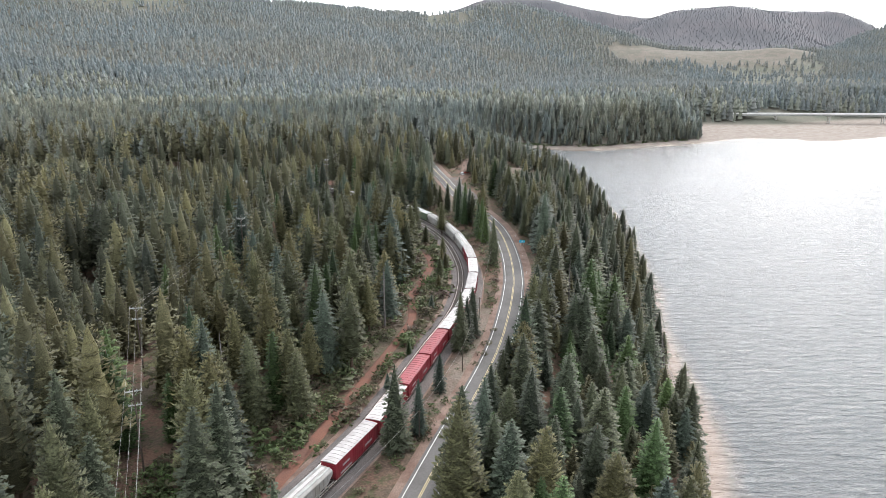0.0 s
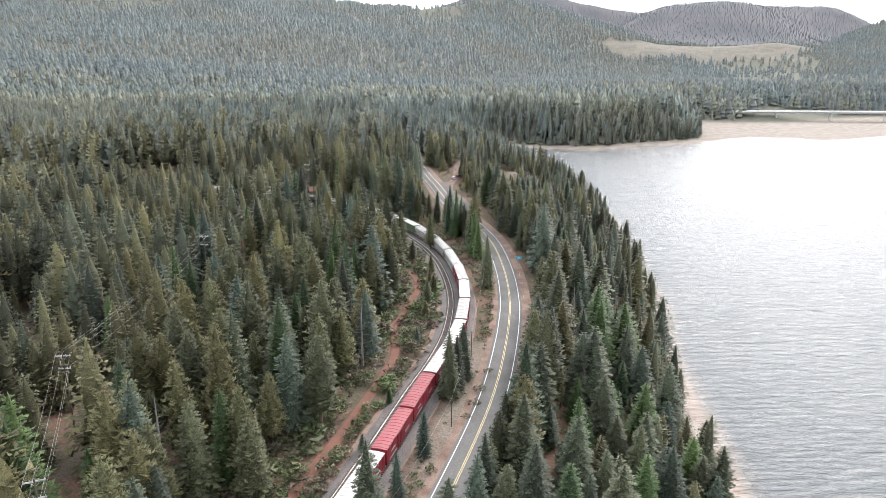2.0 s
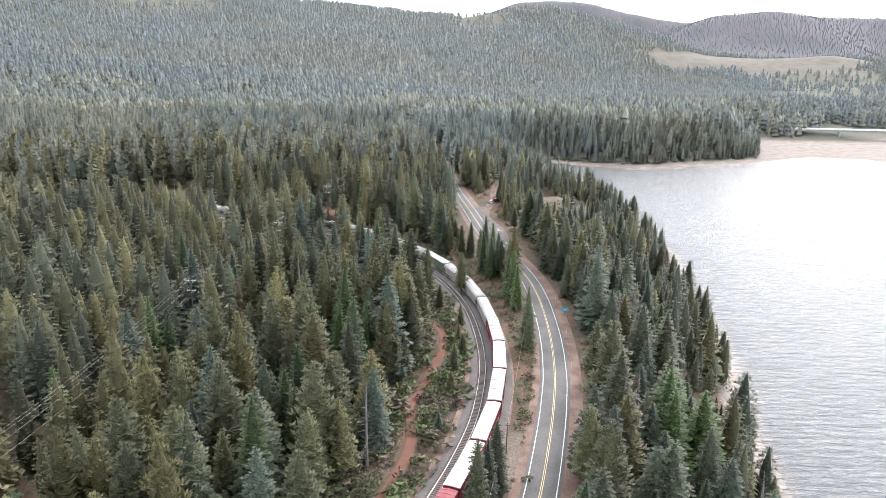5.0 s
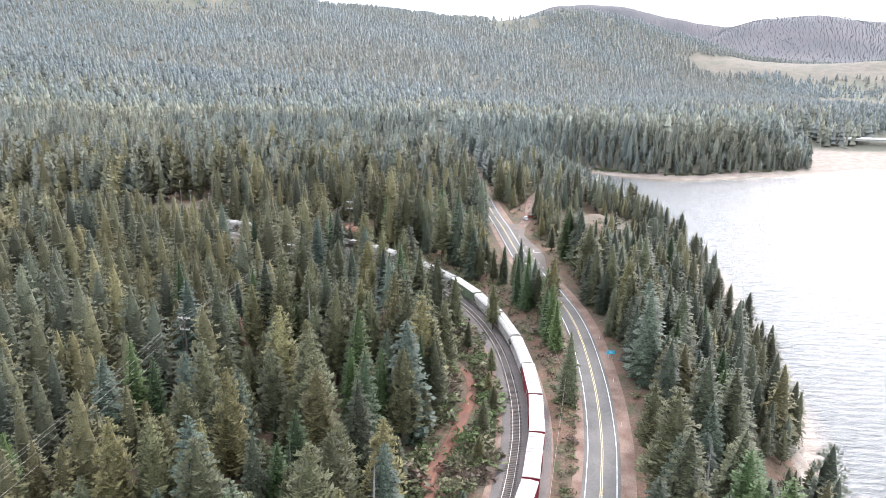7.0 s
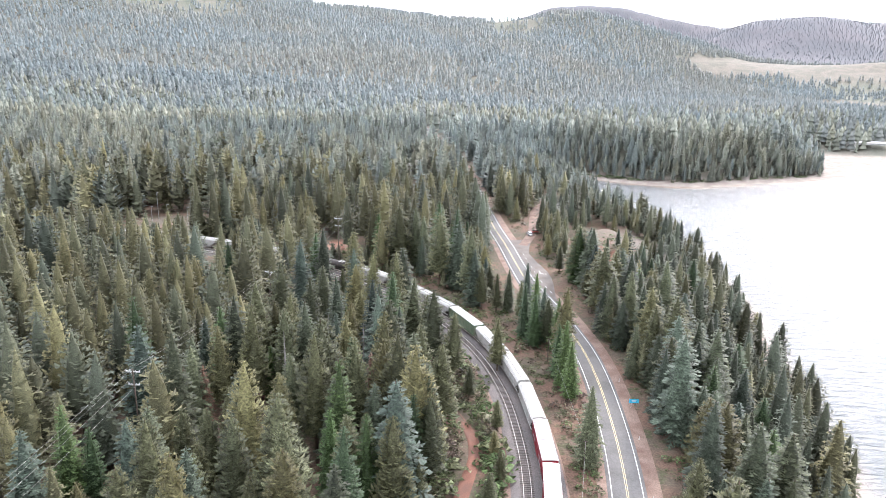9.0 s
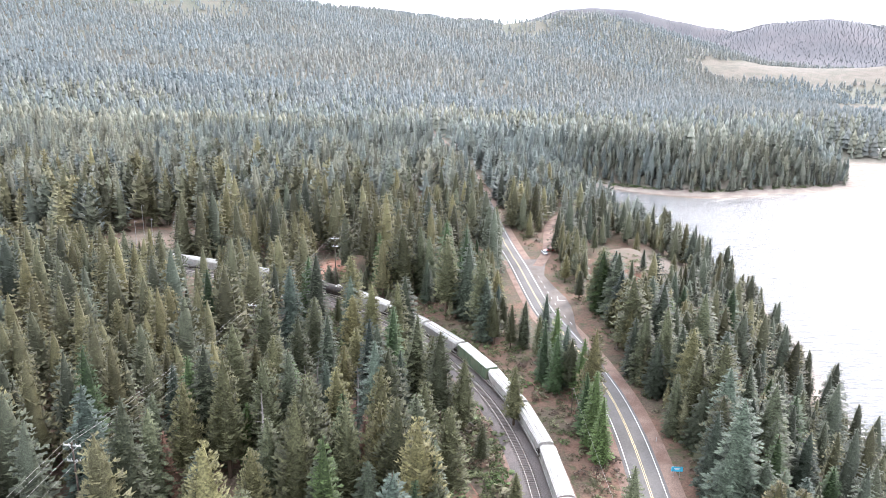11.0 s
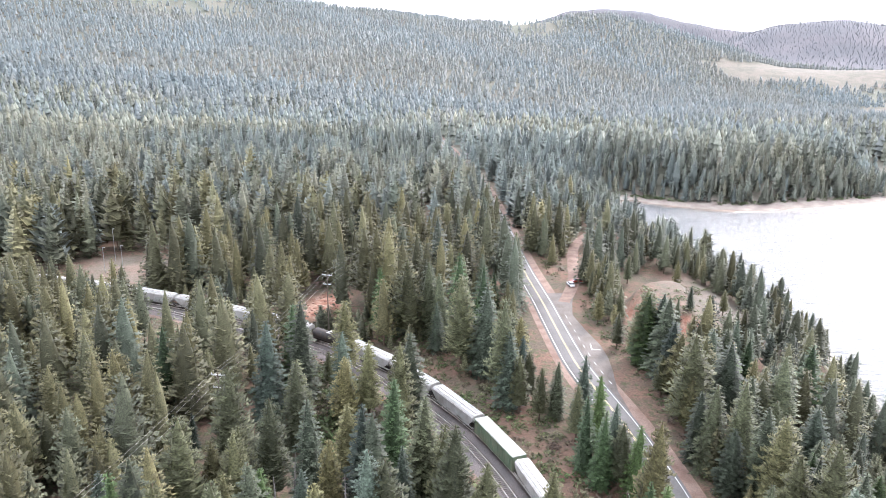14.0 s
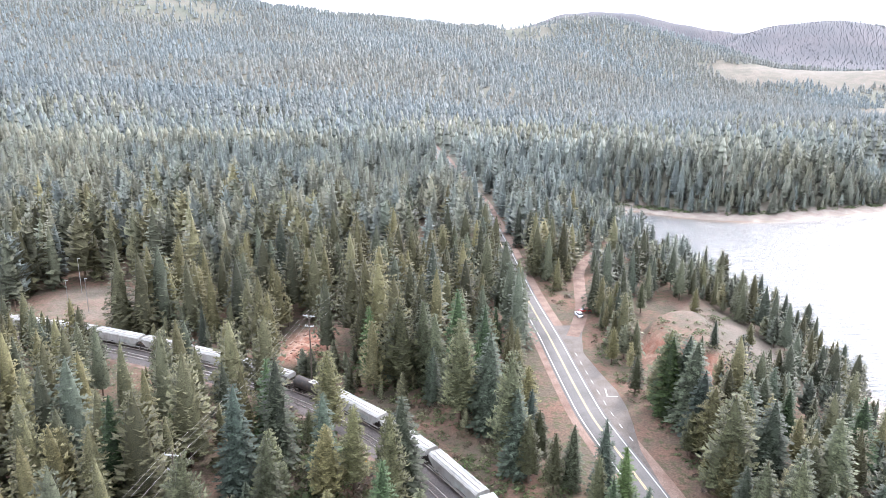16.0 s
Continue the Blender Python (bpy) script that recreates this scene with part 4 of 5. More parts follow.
# the trees that stand apart
SOLO = [("fir", 15, 150, 15, 1.1), ("pine", 13, 142, 15, 1.1), ("fir", 10, 133, 16, 1.1), ("fir", 17.5, 158, 14, 1.1), ("pine", 21, 166, 14, 1.1), ("fir", 8, 125, 17, 1.1), ("fir", 4.6, 174, 17, 1.0), ("fir", 8.2, 184, 15, 1.1), ("fir", 6.5, 179, 14, 1.0), ("fir", -0.9, 151, 10, 1.1), ("fir", -5.0, 132, 13, 0.9), ("fir", -9.5, 126, 19, 1.1),
        ("fir", 18.6, 251, 18, 1.05), ("cedar", 16.3, 286, 18, 1.1), ("cedar", 15.0, 291, 15, 1.0), ("cedar", 17.3, 280, 15, 1.1), ("pine", -0.5, 292, 15, 1.1), ("pine", -12.4, 243, 19, 1.0),
        ("cedar", -15.5, 240, 20, 0.9), ("fir", -13.5, 247, 22, 1.0), ("fir", 16.5, 300, 14, 1.0), ("cedar", 15.7, 308, 16, 1.1), ("cedar", 9.5, 310, 16, 1.1), ("fir", 12, 314, 17, 1.0), ("cedar", 7, 316, 17, 1.0),
        ("fir", 8.0, 334, 18, 1.0), ("cedar", 10.5, 326, 17, 1.1), ("pine", 30.5, 333, 15, 1.1), ("pine", 28.5, 352, 11, 1.3), ("pine", 21.5, 381, 11, 1.3), ("pine", 18, 400, 11, 1.2), ("pine", 19.5, 409, 12, 1.1), ("pine", 22.5, 418, 12, 1.1), ("pine", 20.5, 429, 12, 1.1), ("pine", 25, 403, 9, 1.2), ("pine", 26.5, 426, 11, 1.1), ("pine", 19, 441, 12, 1.0), ("pine", 24, 440, 12, 1.1), ("pine", 28, 436, 10, 1.1), ("pine", 33, 443, 11, 1.1), ("cedar", 3, 181, 4, 1.5), ("fir", 9, 196, 5, 1.3),
        ("fir", 41, 396, 9, 1.1), ("fir", 46, 402, 8, 1.2), ("pine", 50, 440, 11, 1.1), ("pine", 60, 415, 9, 1.2), ("pine", -1.5, 222, 6, 1.5), ("pine", -1.0, 234, 8, 1.3), ("fir", -3.5, 205, 5, 1.4), ("pine", 1, 243, 7, 1.3), ("pine", -0.5, 252, 6, 1.4), ("cedar", -9, 172, 4, 1.6), ("fir", -13, 152, 4.5, 1.5), ("pine", 0, 262, 8, 1.2), ("pine", -7, 276, 9, 1.2), ("pine", -12, 288, 8, 1.3), ("pine", -20, 300, 9, 1.2), ("pine", -26, 310, 7, 1.3)]

RUST = mesh_np("rust_crown", *crown_hi("fir", 905), M_RUST, {"lean": np.tile((0.0, 0.3, 0.9), (len(crown_hi("fir", 905)[0]), 1))})
# stands of forest: a jittered lattice thinned by what lies open


def stand(x0, x1, y0, y1, step, seed):
    r = np.random.default_rng(seed)
    X, Y = np.meshgrid(np.arange(x0, x1, step), np.arange(y0, y1, step))
    x = X.ravel() + step * 0.85 * (r.random(X.size) - 0.5)
    y = Y.ravel() + step * 0.85 * (r.random(X.size) - 0.5)
    return x, y, r


def wooded(x, y):
    """True where the plan is under trees."""
    ok = ~inside(x, y, shore)
    ok &= distance(x, y, shore, True)[0] > 2.2 + 9.3 * smooth(600, 680, y) + 120 * smooth(270, 330, x) * smooth(600, 680, y)
    d, s = distance(x, y, road_c[::3])
    ok &= ~((d < np.where(y > 432, 7.0, 6.8)) | ((s > 0) & (d < 9.0) & (y > 215) & (y < 470)))
    ok &= ~((s > 0) & (d < 15) & (y > 345) & (y < 455))
    d, s = distance(x, y, rail_c[::5])
    ok &= ~((s < 0) & (d < np.where(x < -14, 9.5, 12.5))) & ~((s > 0) & (d < 8.5))
    ok &= ~((s < 0) & (d < 13.5) & (x < -2) & (x > -20) & (y > 300))
    d_road, s_road = distance(x, y, road_c[::3])
    strip = (s > 0) & (y > 90) & (y < 335) & (s_road < 0) & ~((y > 284) & (d_road < 15))
    ok &= ~strip
    ok &= ~(((s > 0) & (d < 13) & (y > 285) & (x > -24)))
    ok &= distance(x, y, trail_c[::3])[0] > 4.5
    ok &= ~((s < 0) & (y > 95) & (y < 285) & (x > np.interp(y, trail_c[:, 1], trail_c[:, 0]) - 3))
    ok &= distance(x, y, side_road[::3])[0] > 4.0
    d, s = distance(x, y, road_c[::3])
    ok &= ~((s < 0) & (d < np.where(y > 388, 8.5, np.where(y > 345, 12.0, 9.5))) & (y > 300) & (y < 425))
    ok &= distance(x, y, power_c[::2])[0] > np.where(y < 180, 4.0, 1.7)
    ok &= ~(((x + 150) / 27) ** 2 + ((y - 428) / 22) ** 2 < 1)
    ok &= ~(((x + 71) / 8.5) ** 2 + ((y - 402) / 17) ** 2 < 1)
    ok &= ~(((x - 47) / 24) ** 2 + ((y - 422) / 36) ** 2 < 1) & ~(((x - 34) / 9) ** 2 + ((y - 386) / 16) ** 2 < 1)
    ok &= ~((x > 293) & (y > 600) & (y < np.interp(x, [293, 368, 438, 640], [794, 904, 965, 975])))
    ok &= ~(((x - 61) / 6) ** 2 + ((y - 187) / 12) ** 2 < 1)
    ok &= ~((np.exp(-((x - 720) / 285) ** 4 - ((y - 1985) / 150) ** 2) + 0.5 * (value_noise(x / 60, y / 60, 97) - 0.5) > 0.47) | (np.exp(-((x - 650) / 90) ** 2 - ((y - 1440) / 170) ** 2) > 0.4))
    return ok


def in_view(x, y, margin):
    """The wedge of land that the flight looks over."""
    return (np.abs(x) < margin + 0.78 * np.maximum(y - 0, 0)) & (y > 60)


for s in SOLO:
    plant(*s)
for x, y, tall_ in ((53, 236, 13), (-63, 255, 15), (-29, 268, 14)):
    dying = plant("fir", x, y, tall_, 0.85, "rust-brown dying fir tree among green conifers")
    [c for c in dying.children if c.name.startswith("crown")][0].data = RUST
x, y, r = stand(-330, 125, 70, 640, 7.1, 11)
keep = wooded(x, y) & in_view(x, y, 30) & (y < 560 + 80 * value_noise(x / 25, y * 0, 29))
thin = value_noise(x / 28, y / 28, 21)
keep &= r.random(x.size) < np.where(thin < 0.3, 0.6, 0.97)
x, y = x[keep], y[keep]
pick = r.random(x.size)
lakeside = smooth(-5, 35, x - np.interp(y, road_c[:, 1], road_c[:, 0]))
mixn = value_noise(x / 40, y / 40, 31)
pine_share = 0.52 - 0.38 * lakeside + 0.3 * (mixn - 0.5)
cedar_share = 0.12 + 0.08 * lakeside
species = np.where(pick < pine_share, 1, np.where(pick < pine_share + cedar_share, 2, 0))
tall = 15.5 + 10.5 * r.random(x.size) + 4 * value_noise(x / 60, y / 60, 41) - (7.0 + 1.5 * smooth(340, 400, y)) * lakeside
tall *= np.where(r.random(x.size) < 0.16, 0.55, 1)
d_left, s_left = distance(x, y, rail_c[::5])
front = (s_left < 0) & (x < -22) & (d_left < 48)
tall *= np.where(front, np.where(x < -100, 0.55 + 0.45 * d_left / 48, 0.85 + 0.15 * d_left / 48), 1)
d_way, s_way = distance(x, y, road_c[::3])
tall = np.where((s_way < 0) & (d_way < 24) & (y > 300) & (y < 405), np.minimum(tall, 13 + 2.5 * r.random(x.size)), tall)
gone = r.random(x.size) < 0.018
# the trees of the stretch nearest the flight are things of their own
near_rank = np.hypot((x + 8) * 1.1, np.maximum(0, np.abs(y - 222) - 112) * 1.1)
counts = {0: 0, 1: 0, 2: 0}
single = np.zeros(x.size, bool)
for i in np.argsort(near_rank):
    if counts[species[i]] < (190, 160, 75)[species[i]]:
        counts[species[i]] += 1
        single[i] = True
for i in np.nonzero(single)[0]:
    if gone[i]:
        z = float(height(x[i:i + 1], y[i:i + 1])[0])
        snag = tagged(new("dead_tree", DEAD[i % 3]), "bare grey dead conifer among the living trees", "dead tree", "dead trees")
        snag.matrix_basis = Matrix.LocRotScale((x[i], y[i], z), Euler((0.05 * (r.random() - 0.5), 0, r.random() * 6)), (tall[i] * 0.85,) * 3)
        continue
    plant(("fir", "pine", "cedar")[species[i]], x[i], y[i], tall[i], (0.95 + 0.35 * r.random()) * (1 + 0.3 * lakeside[i]))


def forest(name, x, y, tall, tone, prototypes_, mat, label, trunks=False, seed=3, wide=(0.9, 1.3)):
    """Many trees joined into one mesh, each turned and sized on its own."""
    r = np.random.default_rng(seed)
    z = height(x, y)
    which = r.integers(0, len(prototypes_), x.size)
    V, F, A, N, k = [], [], [], [], 0
    for w, (pv, pf) in enumerate(prototypes_):
        i = np.nonzero(which == w)[0]
        if not len(i):
            continue
        a = r.random(len(i)) * 6.283
        c, s = np.cos(a)[:, None], np.sin(a)[:, None]
        g = (wide[0] + (wide[1] - wide[0]) * r.random(len(i)))[:, None] * tall[i, None]
        v = np.stack([(pv[None, :, 0] * c - pv[None, :, 1] * s) * g + x[i, None], (pv[None, :, 0] * s + pv[None, :, 1] * c) * g + y[i, None], pv[None, :, 2] * tall[i, None] + z[i, None]], -1)
        V.append(v.reshape(-1, 3))
        N.append(crown_lean(v[:, :, 0] - x[i, None], v[:, :, 1] - y[i, None]))
        F.append((pf[None] + (k + np.arange(len(i)) * len(pv))[:, None, None]).reshape(-1, 3))
        A.append(np.repeat(tone[i], len(pv)))
        k += len(i) * len(pv)
    ob = new(name, mesh_np(name, np.vstack(V), np.vstack(F), mat, {"tree": np.concatenate(A), "lean": np.vstack(N)}))
    if trunks:
        tv, tf, k = [], [], 0
        for i in range(x.size):
            rad = 0.013 * tall[i]
            for j in range(3):
                tv.append((x[i] + rad * math.cos(2.1 * j), y[i] + rad * math.sin(2.1 * j), z[i] - 0.3))
            tv.append((x[i], y[i], z[i] + tall[i] * 0.8))
            tf += [(k, k + 1, k + 3), (k + 1, k + 2, k + 3), (k + 2, k, k + 3)]
            k += 4
        part("trunks", mesh_np("trunks", np.array(tv), np.array(tf), M_BARK), ob)["kind"] = "stuff"
    return tagged(ob, label, "forest", kind="stuff")


tone_of = np.where(species == 1, 0.6 + 0.4 * r.random(x.size), np.where(species == 0, 0.45 * r.random(x.size), 0.45 + 0.2 * r.random(x.size)))
rest = ~single
MID = [crown_hi("fir_mid", s) for s in range(5)] + [crown_hi("pine_mid", s + 9) for s in range(5)]
TIER4, TIER2 = [crown_tiers(s, 4, 6) for s in range(8)], [crown_tiers(s + 30, 2, 5) for s in range(8)]
TWO = [crown_hi("fir_two", s) for s in range(4)] + [crown_hi("pine_two", s + 9) for s in range(4)]
close = rest & (near_rank < 175)
rest &= ~close
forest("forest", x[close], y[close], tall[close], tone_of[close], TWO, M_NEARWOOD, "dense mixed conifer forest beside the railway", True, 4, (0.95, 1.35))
xy, yy, ry = stand(12, 108, 105, 560, 7.4, 43)
keep = wooded(xy, yy) & (xy > np.interp(yy, road_c[:, 1], road_c[:, 0]) + 10)
xy, yy = xy[keep], yy[keep]
forest("young_trees", xy, yy, 6 + 6 * ry.random(xy.size), ry.random(xy.size), MID, M_FOREST, "young conifers filling the lakeside wood", True, 15, (1.0, 1.4))
xk, yk, rk = stand(-150, -18, 330, 430, 4.6, 47)
dk, sk = distance(xk, yk, rail_c[::5])
keep = (sk > 0) & (dk > 6.5) & (dk < 24) & ~(((xk + 71) / 8) ** 2 + ((yk - 398) / 20) ** 2 < 1) & ~(((xk + 150) / 27) ** 2 + ((yk - 428) / 24) ** 2 < 1) & (distance(xk, yk, road_c[::3])[0] > 16) & (rk.random(xk.size) < 0.55)
xk, yk = xk[keep], yk[keep]
forest("young_trees", xk, yk, 4.5 + 6 * rk.random(xk.size), 0.2 + 0.6 * rk.random(xk.size), MID, M_FOREST, "young conifers growing up beside the railway", True, 16, (1.0, 1.5))
# from 380 m on, more and more trees take the haze-paled needles
hazed = rest & (r.random(x.size) < smooth(380, 620, y))
rest &= ~hazed
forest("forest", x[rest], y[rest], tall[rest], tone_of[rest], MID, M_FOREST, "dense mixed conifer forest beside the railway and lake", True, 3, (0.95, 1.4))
forest("forest", x[hazed], y[hazed], tall[hazed], tone_of[hazed], MID, M_HAZE_VALLEY, "mixed conifer forest towards the valley, its colour paled for haze", True, 5)
x2, y2, r2 = stand(-1000, 720, 560, 1150, 8.3, 13)
in_first = (x2 > -330) & (x2 < 125) & (y2 < 560 + 80 * value_noise(x2 / 25, y2 * 0, 29))
keep = wooded(x2, y2) & in_view(x2, y2, 20) & ~in_first
x2, y2 = x2[keep], y2[keep]
x2b, y2b, r2b = stand(-560, -330, 200, 560, 6.0, 14)
keep = in_view(x2b, y2b, 20) & wooded(x2b, y2b)
x2, y2 = np.r_[x2, x2b[keep]], np.r_[y2, y2b[keep]]
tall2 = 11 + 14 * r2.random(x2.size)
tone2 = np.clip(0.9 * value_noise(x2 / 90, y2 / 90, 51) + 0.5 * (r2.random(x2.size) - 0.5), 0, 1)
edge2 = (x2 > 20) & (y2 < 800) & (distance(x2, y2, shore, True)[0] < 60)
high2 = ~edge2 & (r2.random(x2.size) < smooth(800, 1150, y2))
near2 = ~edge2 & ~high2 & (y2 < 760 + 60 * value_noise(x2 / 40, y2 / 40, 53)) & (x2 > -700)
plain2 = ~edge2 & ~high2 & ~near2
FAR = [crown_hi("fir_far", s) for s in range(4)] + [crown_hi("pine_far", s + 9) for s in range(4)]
forest("forest", x2[near2], y2[near2], tall2[near2], tone2[near2], FAR, M_HAZE_VALLEY, "conifer forest beyond the railway yard", False, 6, (0.9, 1.3))
xe, ye, re_ = stand(20, 330, 640, 850, 5.2, 53)
de = distance(xe, ye, shore, True)[0]
keep = wooded(xe, ye) & (de > 11) & (de < 48) & ~inside(xe, ye, shore)
xe, ye = xe[keep], ye[keep]
forest("young_trees", xe, ye, 6 + 9 * re_.random(xe.size), re_.random(xe.size), FAR, M_HAZE_VALLEY, "young conifers crowding down to the far lake shore", False, 18, (1.0, 1.4))
forest("forest", x2[edge2], y2[edge2], tall2[edge2], tone2[edge2], MID, M_HAZE_VALLEY, "conifers standing along the far lake shore", True, 5, (0.9, 1.2))
forest("forest", x2[plain2], y2[plain2], tall2[plain2], tone2[plain2], TIER4, M_HAZE_VALLEY, "distant conifer forest filling the valley floor", False, 5, (0.95, 1.4))
forest("forest", x2[high2], y2[high2], tall2[high2], tone2[high2], TIER4, M_HAZE_RIDGE, "distant conifers at the foot of the mountain, tinted pale blue-green for haze", False, 7, (0.95, 1.4))
x3, y3, r3 = stand(-2300, 1900, 1150, 2480, 10.6, 15)
burn = value_noise(x3 / 260, y3 / 260, 61)
keep = in_view(x3, y3, 60) & wooded(x3, y3) & (r3.random(x3.size) < np.where(burn > 0.72, 0.35, 0.95))
x3, y3 = x3[keep], y3[keep]
forest("mountain_forest", x3, y3, 8 + 11 * r3.random(x3.size), np.clip(value_noise(x3 / 150, y3 / 150, 71) + 0.5 * (r3.random(x3.size) - 0.5), 0, 1), TIER2, M_HAZE_RIDGE, "conifers covering the mountain slopes, tinted pale blue-green for haze", False, 6, (1.1, 1.7))
x4, y4, r4 = stand(200, 3600, 2480, 4700, 17, 17)
keep = (x4 / y4 < 0.85) & (x4 / y4 > 0.12) & (r4.random(x4.size) < 0.45 + 0.55 * value_noise(x4 / 300, y4 / 300, 81))
x4, y4 = x4[keep], y4[keep]
forest("mountain_forest", x4, y4, 7 + 6 * r4.random(x4.size), r4.random(x4.size), TIER2, M_HAZE_FARHILL, "sparse half-burnt conifers on the far hills, blue-grey haze in their colour", False, 8, (1.0, 1.5))

x5, y5, r5 = stand(-330, 60, -170, 78, 8.0, 19)
keep = wooded(x5, y5) & ~in_view(x5, y5, 30)
forest("forest", x5[keep], y5[keep], 13 + 10 * r5.random(int(keep.sum())), r5.random(int(keep.sum())), TIER4, M_FOREST, "conifer forest continuing behind the viewpoint", False, 10)

# ---- shrubs, rocks ----
def shrub_proto(seed):
    """A low bush of ragged leaf sprays."""
    r = np.random.default_rng(seed)
    V, F = [], []
    for k in range(30):
        a, f = r.random() * 6.28, r.random()
        q = 0.5 * math.sqrt(r.random())
        z = 0.85 * math.sqrt(max(0.05, 1 - (q / 0.55) ** 2)) * (0.35 + 0.65 * f)
        c = np.array([q * math.cos(a), q * math.sin(a), z])
        b = len(V)
        for j in range(4):
            d = r.normal(size=3)
            d /= np.linalg.norm(d)
            V.append(tuple(c + d * (0.11 + 0.12 * r.random())))
        F += [(b, b + 1, b + 2), (b, b + 2, b + 3)]
    return np.array(V), np.array(F)


SHRUBS = [shrub_proto(s) for s in range(8)]
xs, ys, rs = stand(-70, 66, 90, 470, 1.85, 23)
d_road, s_road = distance(xs, ys, road_c[::3])
d_rail, s_rail = distance(xs, ys, rail_c[::5])
d_trail = distance(xs, ys, trail_c[::3])[0]
cluster = value_noise(xs / 7, ys / 7, 91)
between = (s_rail > 0) & (s_road < 0) & (d_rail > 5.2) & (d_road > 5.0) & (d_rail < 24)
verge = (s_rail < 0) & (d_rail > 8.6) & (d_rail < 34)
knoll_zone = np.hypot((xs - 56) / 22, (ys - 420) / 32) < 1
lake_verge = (s_road > 0) & (d_road > 8.6) & (d_road < 22)
want = (between & (rs.random(xs.size) < 0.45 + 0.45 * (cluster > 0.42))) | (verge & (rs.random(xs.size) < 0.3 + 0.65 * (cluster > 0.36))) | (knoll_zone & (rs.random(xs.size) < 0.1 + 0.35 * (cluster > 0.5))) | (lake_verge & (rs.random(xs.size) < 0.12 + 0.5 * (cluster > 0.45)))
want &= (d_trail > 1.9) & (distance(xs, ys, side_road[::3])[0] > 4.5) & ~((s_road > 0) & (d_road < 12) & (ys > 345) & (ys < 425)) & ~inside(xs, ys, shore)
xs, ys = xs[want], ys[want]
size = (0.9 + 1.9 * rs.random(xs.size) ** 1.7) * np.where((distance(xs, ys, rail_c[::5])[1] < 0), 1.2, 0.62)
sandy_strip = (ys < 205) & (ys > 150) & (distance(xs, ys, road_c[::3])[0] < 9.8)
keep = ~sandy_strip | (rs.random(xs.size) < 0.12)
forest("shrubs", xs[keep], ys[keep], size[keep], np.clip(value_noise(xs / 9, ys / 9, 93) + 0.7 * (rs.random(xs.size) - 0.5), 0, 1)[keep], SHRUBS, M_SHRUB, "low manzanita and brush, green to reddish grey, on bare soil", False, 9, (1.2, 2.2))


fs = spline([(44, 655), (50, 690), (66, 722), (97, 706), (145, 697), (203, 722), (262, 748)], 0.8)
fr = np.random.default_rng(31)
fp = fs + sides_of(fs) * (-(3.0 + 9.0 * fr.random((len(fs), 1)))) + fr.normal(size=fs.shape)
fk = ~inside(fp[:, 0], fp[:, 1], shore) & (fr.random(len(fp)) < np.where(fp[:, 0] < 110, 0.95, 0.4))
forest("shore_brush", fp[fk][:, 0], fp[fk][:, 1], 1.0 + 1.6 * fr.random(int(fk.sum())), 0.25 * fr.random(int(fk.sum())), SHRUBS, M_SHRUB, "yellow-green willow brush along the sandy far shore", False, 14, (1.4, 2.4))


def rock_proto(seed):
    bm = bmesh.new()
    bmesh.ops.create_icosphere(bm, subdivisions=1, radius=0.5)
    for v in bm.verts:
        v.co *= 0.75 + 0.5 * noise.noise(v.co * 2.2 + Vector((seed * 7.1, 0, 0)))
        v.co.z *= 0.6
    V = np.array([v.co[:] for v in bm.verts])
    F = np.array([[v.index for v in f.verts] for f in bm.faces])
    bm.free()
    return V, F


ROCKS = [rock_proto(s) for s in range(6)]
near_shore = spline(shore_near[2:16], 0.7)
rr_ = np.random.default_rng(5)
along = near_shore + sides_of(near_shore) * (-(0.4 + 3.4 * rr_.random((len(near_shore), 1)))) + 0.5 * rr_.normal(size=near_shore.shape)
forest("shore_rocks", along[:, 0], along[:, 1], 0.35 + 1.1 * rr_.random(len(along)) ** 3, rr_.random(len(along)), ROCKS, M_ROCK, "grey stones and broken rock along the lake shore", False, 12, (1.0, 1.6))
# boulders and slash on the earth bank and in the logged gap
kx, ky = 40 + 9 * rr_.normal(size=90), 404 + 9 * rr_.normal(size=90)
gx_, gy_ = -71 + 4 * rr_.normal(size=130), 402 + 8 * rr_.normal(size=130)
forest("loose_rocks", np.r_[kx, gx_], np.r_[ky, gy_], 0.3 + 0.9 * rr_.random(220) ** 2, rr_.random(220), ROCKS, M_TRAIL, "reddish rubble on the cut earth bank", False, 13, (1.0, 1.6))

for i, (x, y, w_) in enumerate(((10.2, 172, 1.5), (12.0, 178.5, 1.5), (14.6, 188, 1.3), (8.2, 166, 1.1))):
    v, f = SHRUBS[i]
    bush = tagged(new("bush", mesh_np("bush", v * np.array([2.0, 2.0, 0.9]), f, M_SHRUB, {"tree": np.full(len(v), 0.75), "lean": crown_lean(v[:, 0], v[:, 1])})), "dark low round bush on pale sandy soil", "bush", "bushes beside the road")
    bush.matrix_basis = Matrix.LocRotScale((x, y, GROUND), Euler((0, 0, i)), (w_, w_, w_))
v, f = SHRUBS[5]
autumn = tagged(new("bush", mesh_np("bush", v * np.array([1.6, 1.6, 1.2]), f, M_AUTUMN, {"lean": crown_lean(v[:, 0], v[:, 1])})), "yellow-orange autumn bush beside the railway", "bush", "bushes beside the railway")
autumn.matrix_basis = Matrix.LocRotScale((-40.5, 340, float(height(np.array([-40.5]), np.array([340.0]))[0])), Euler((0, 0, 1)), (1.8, 1.8, 1.8))
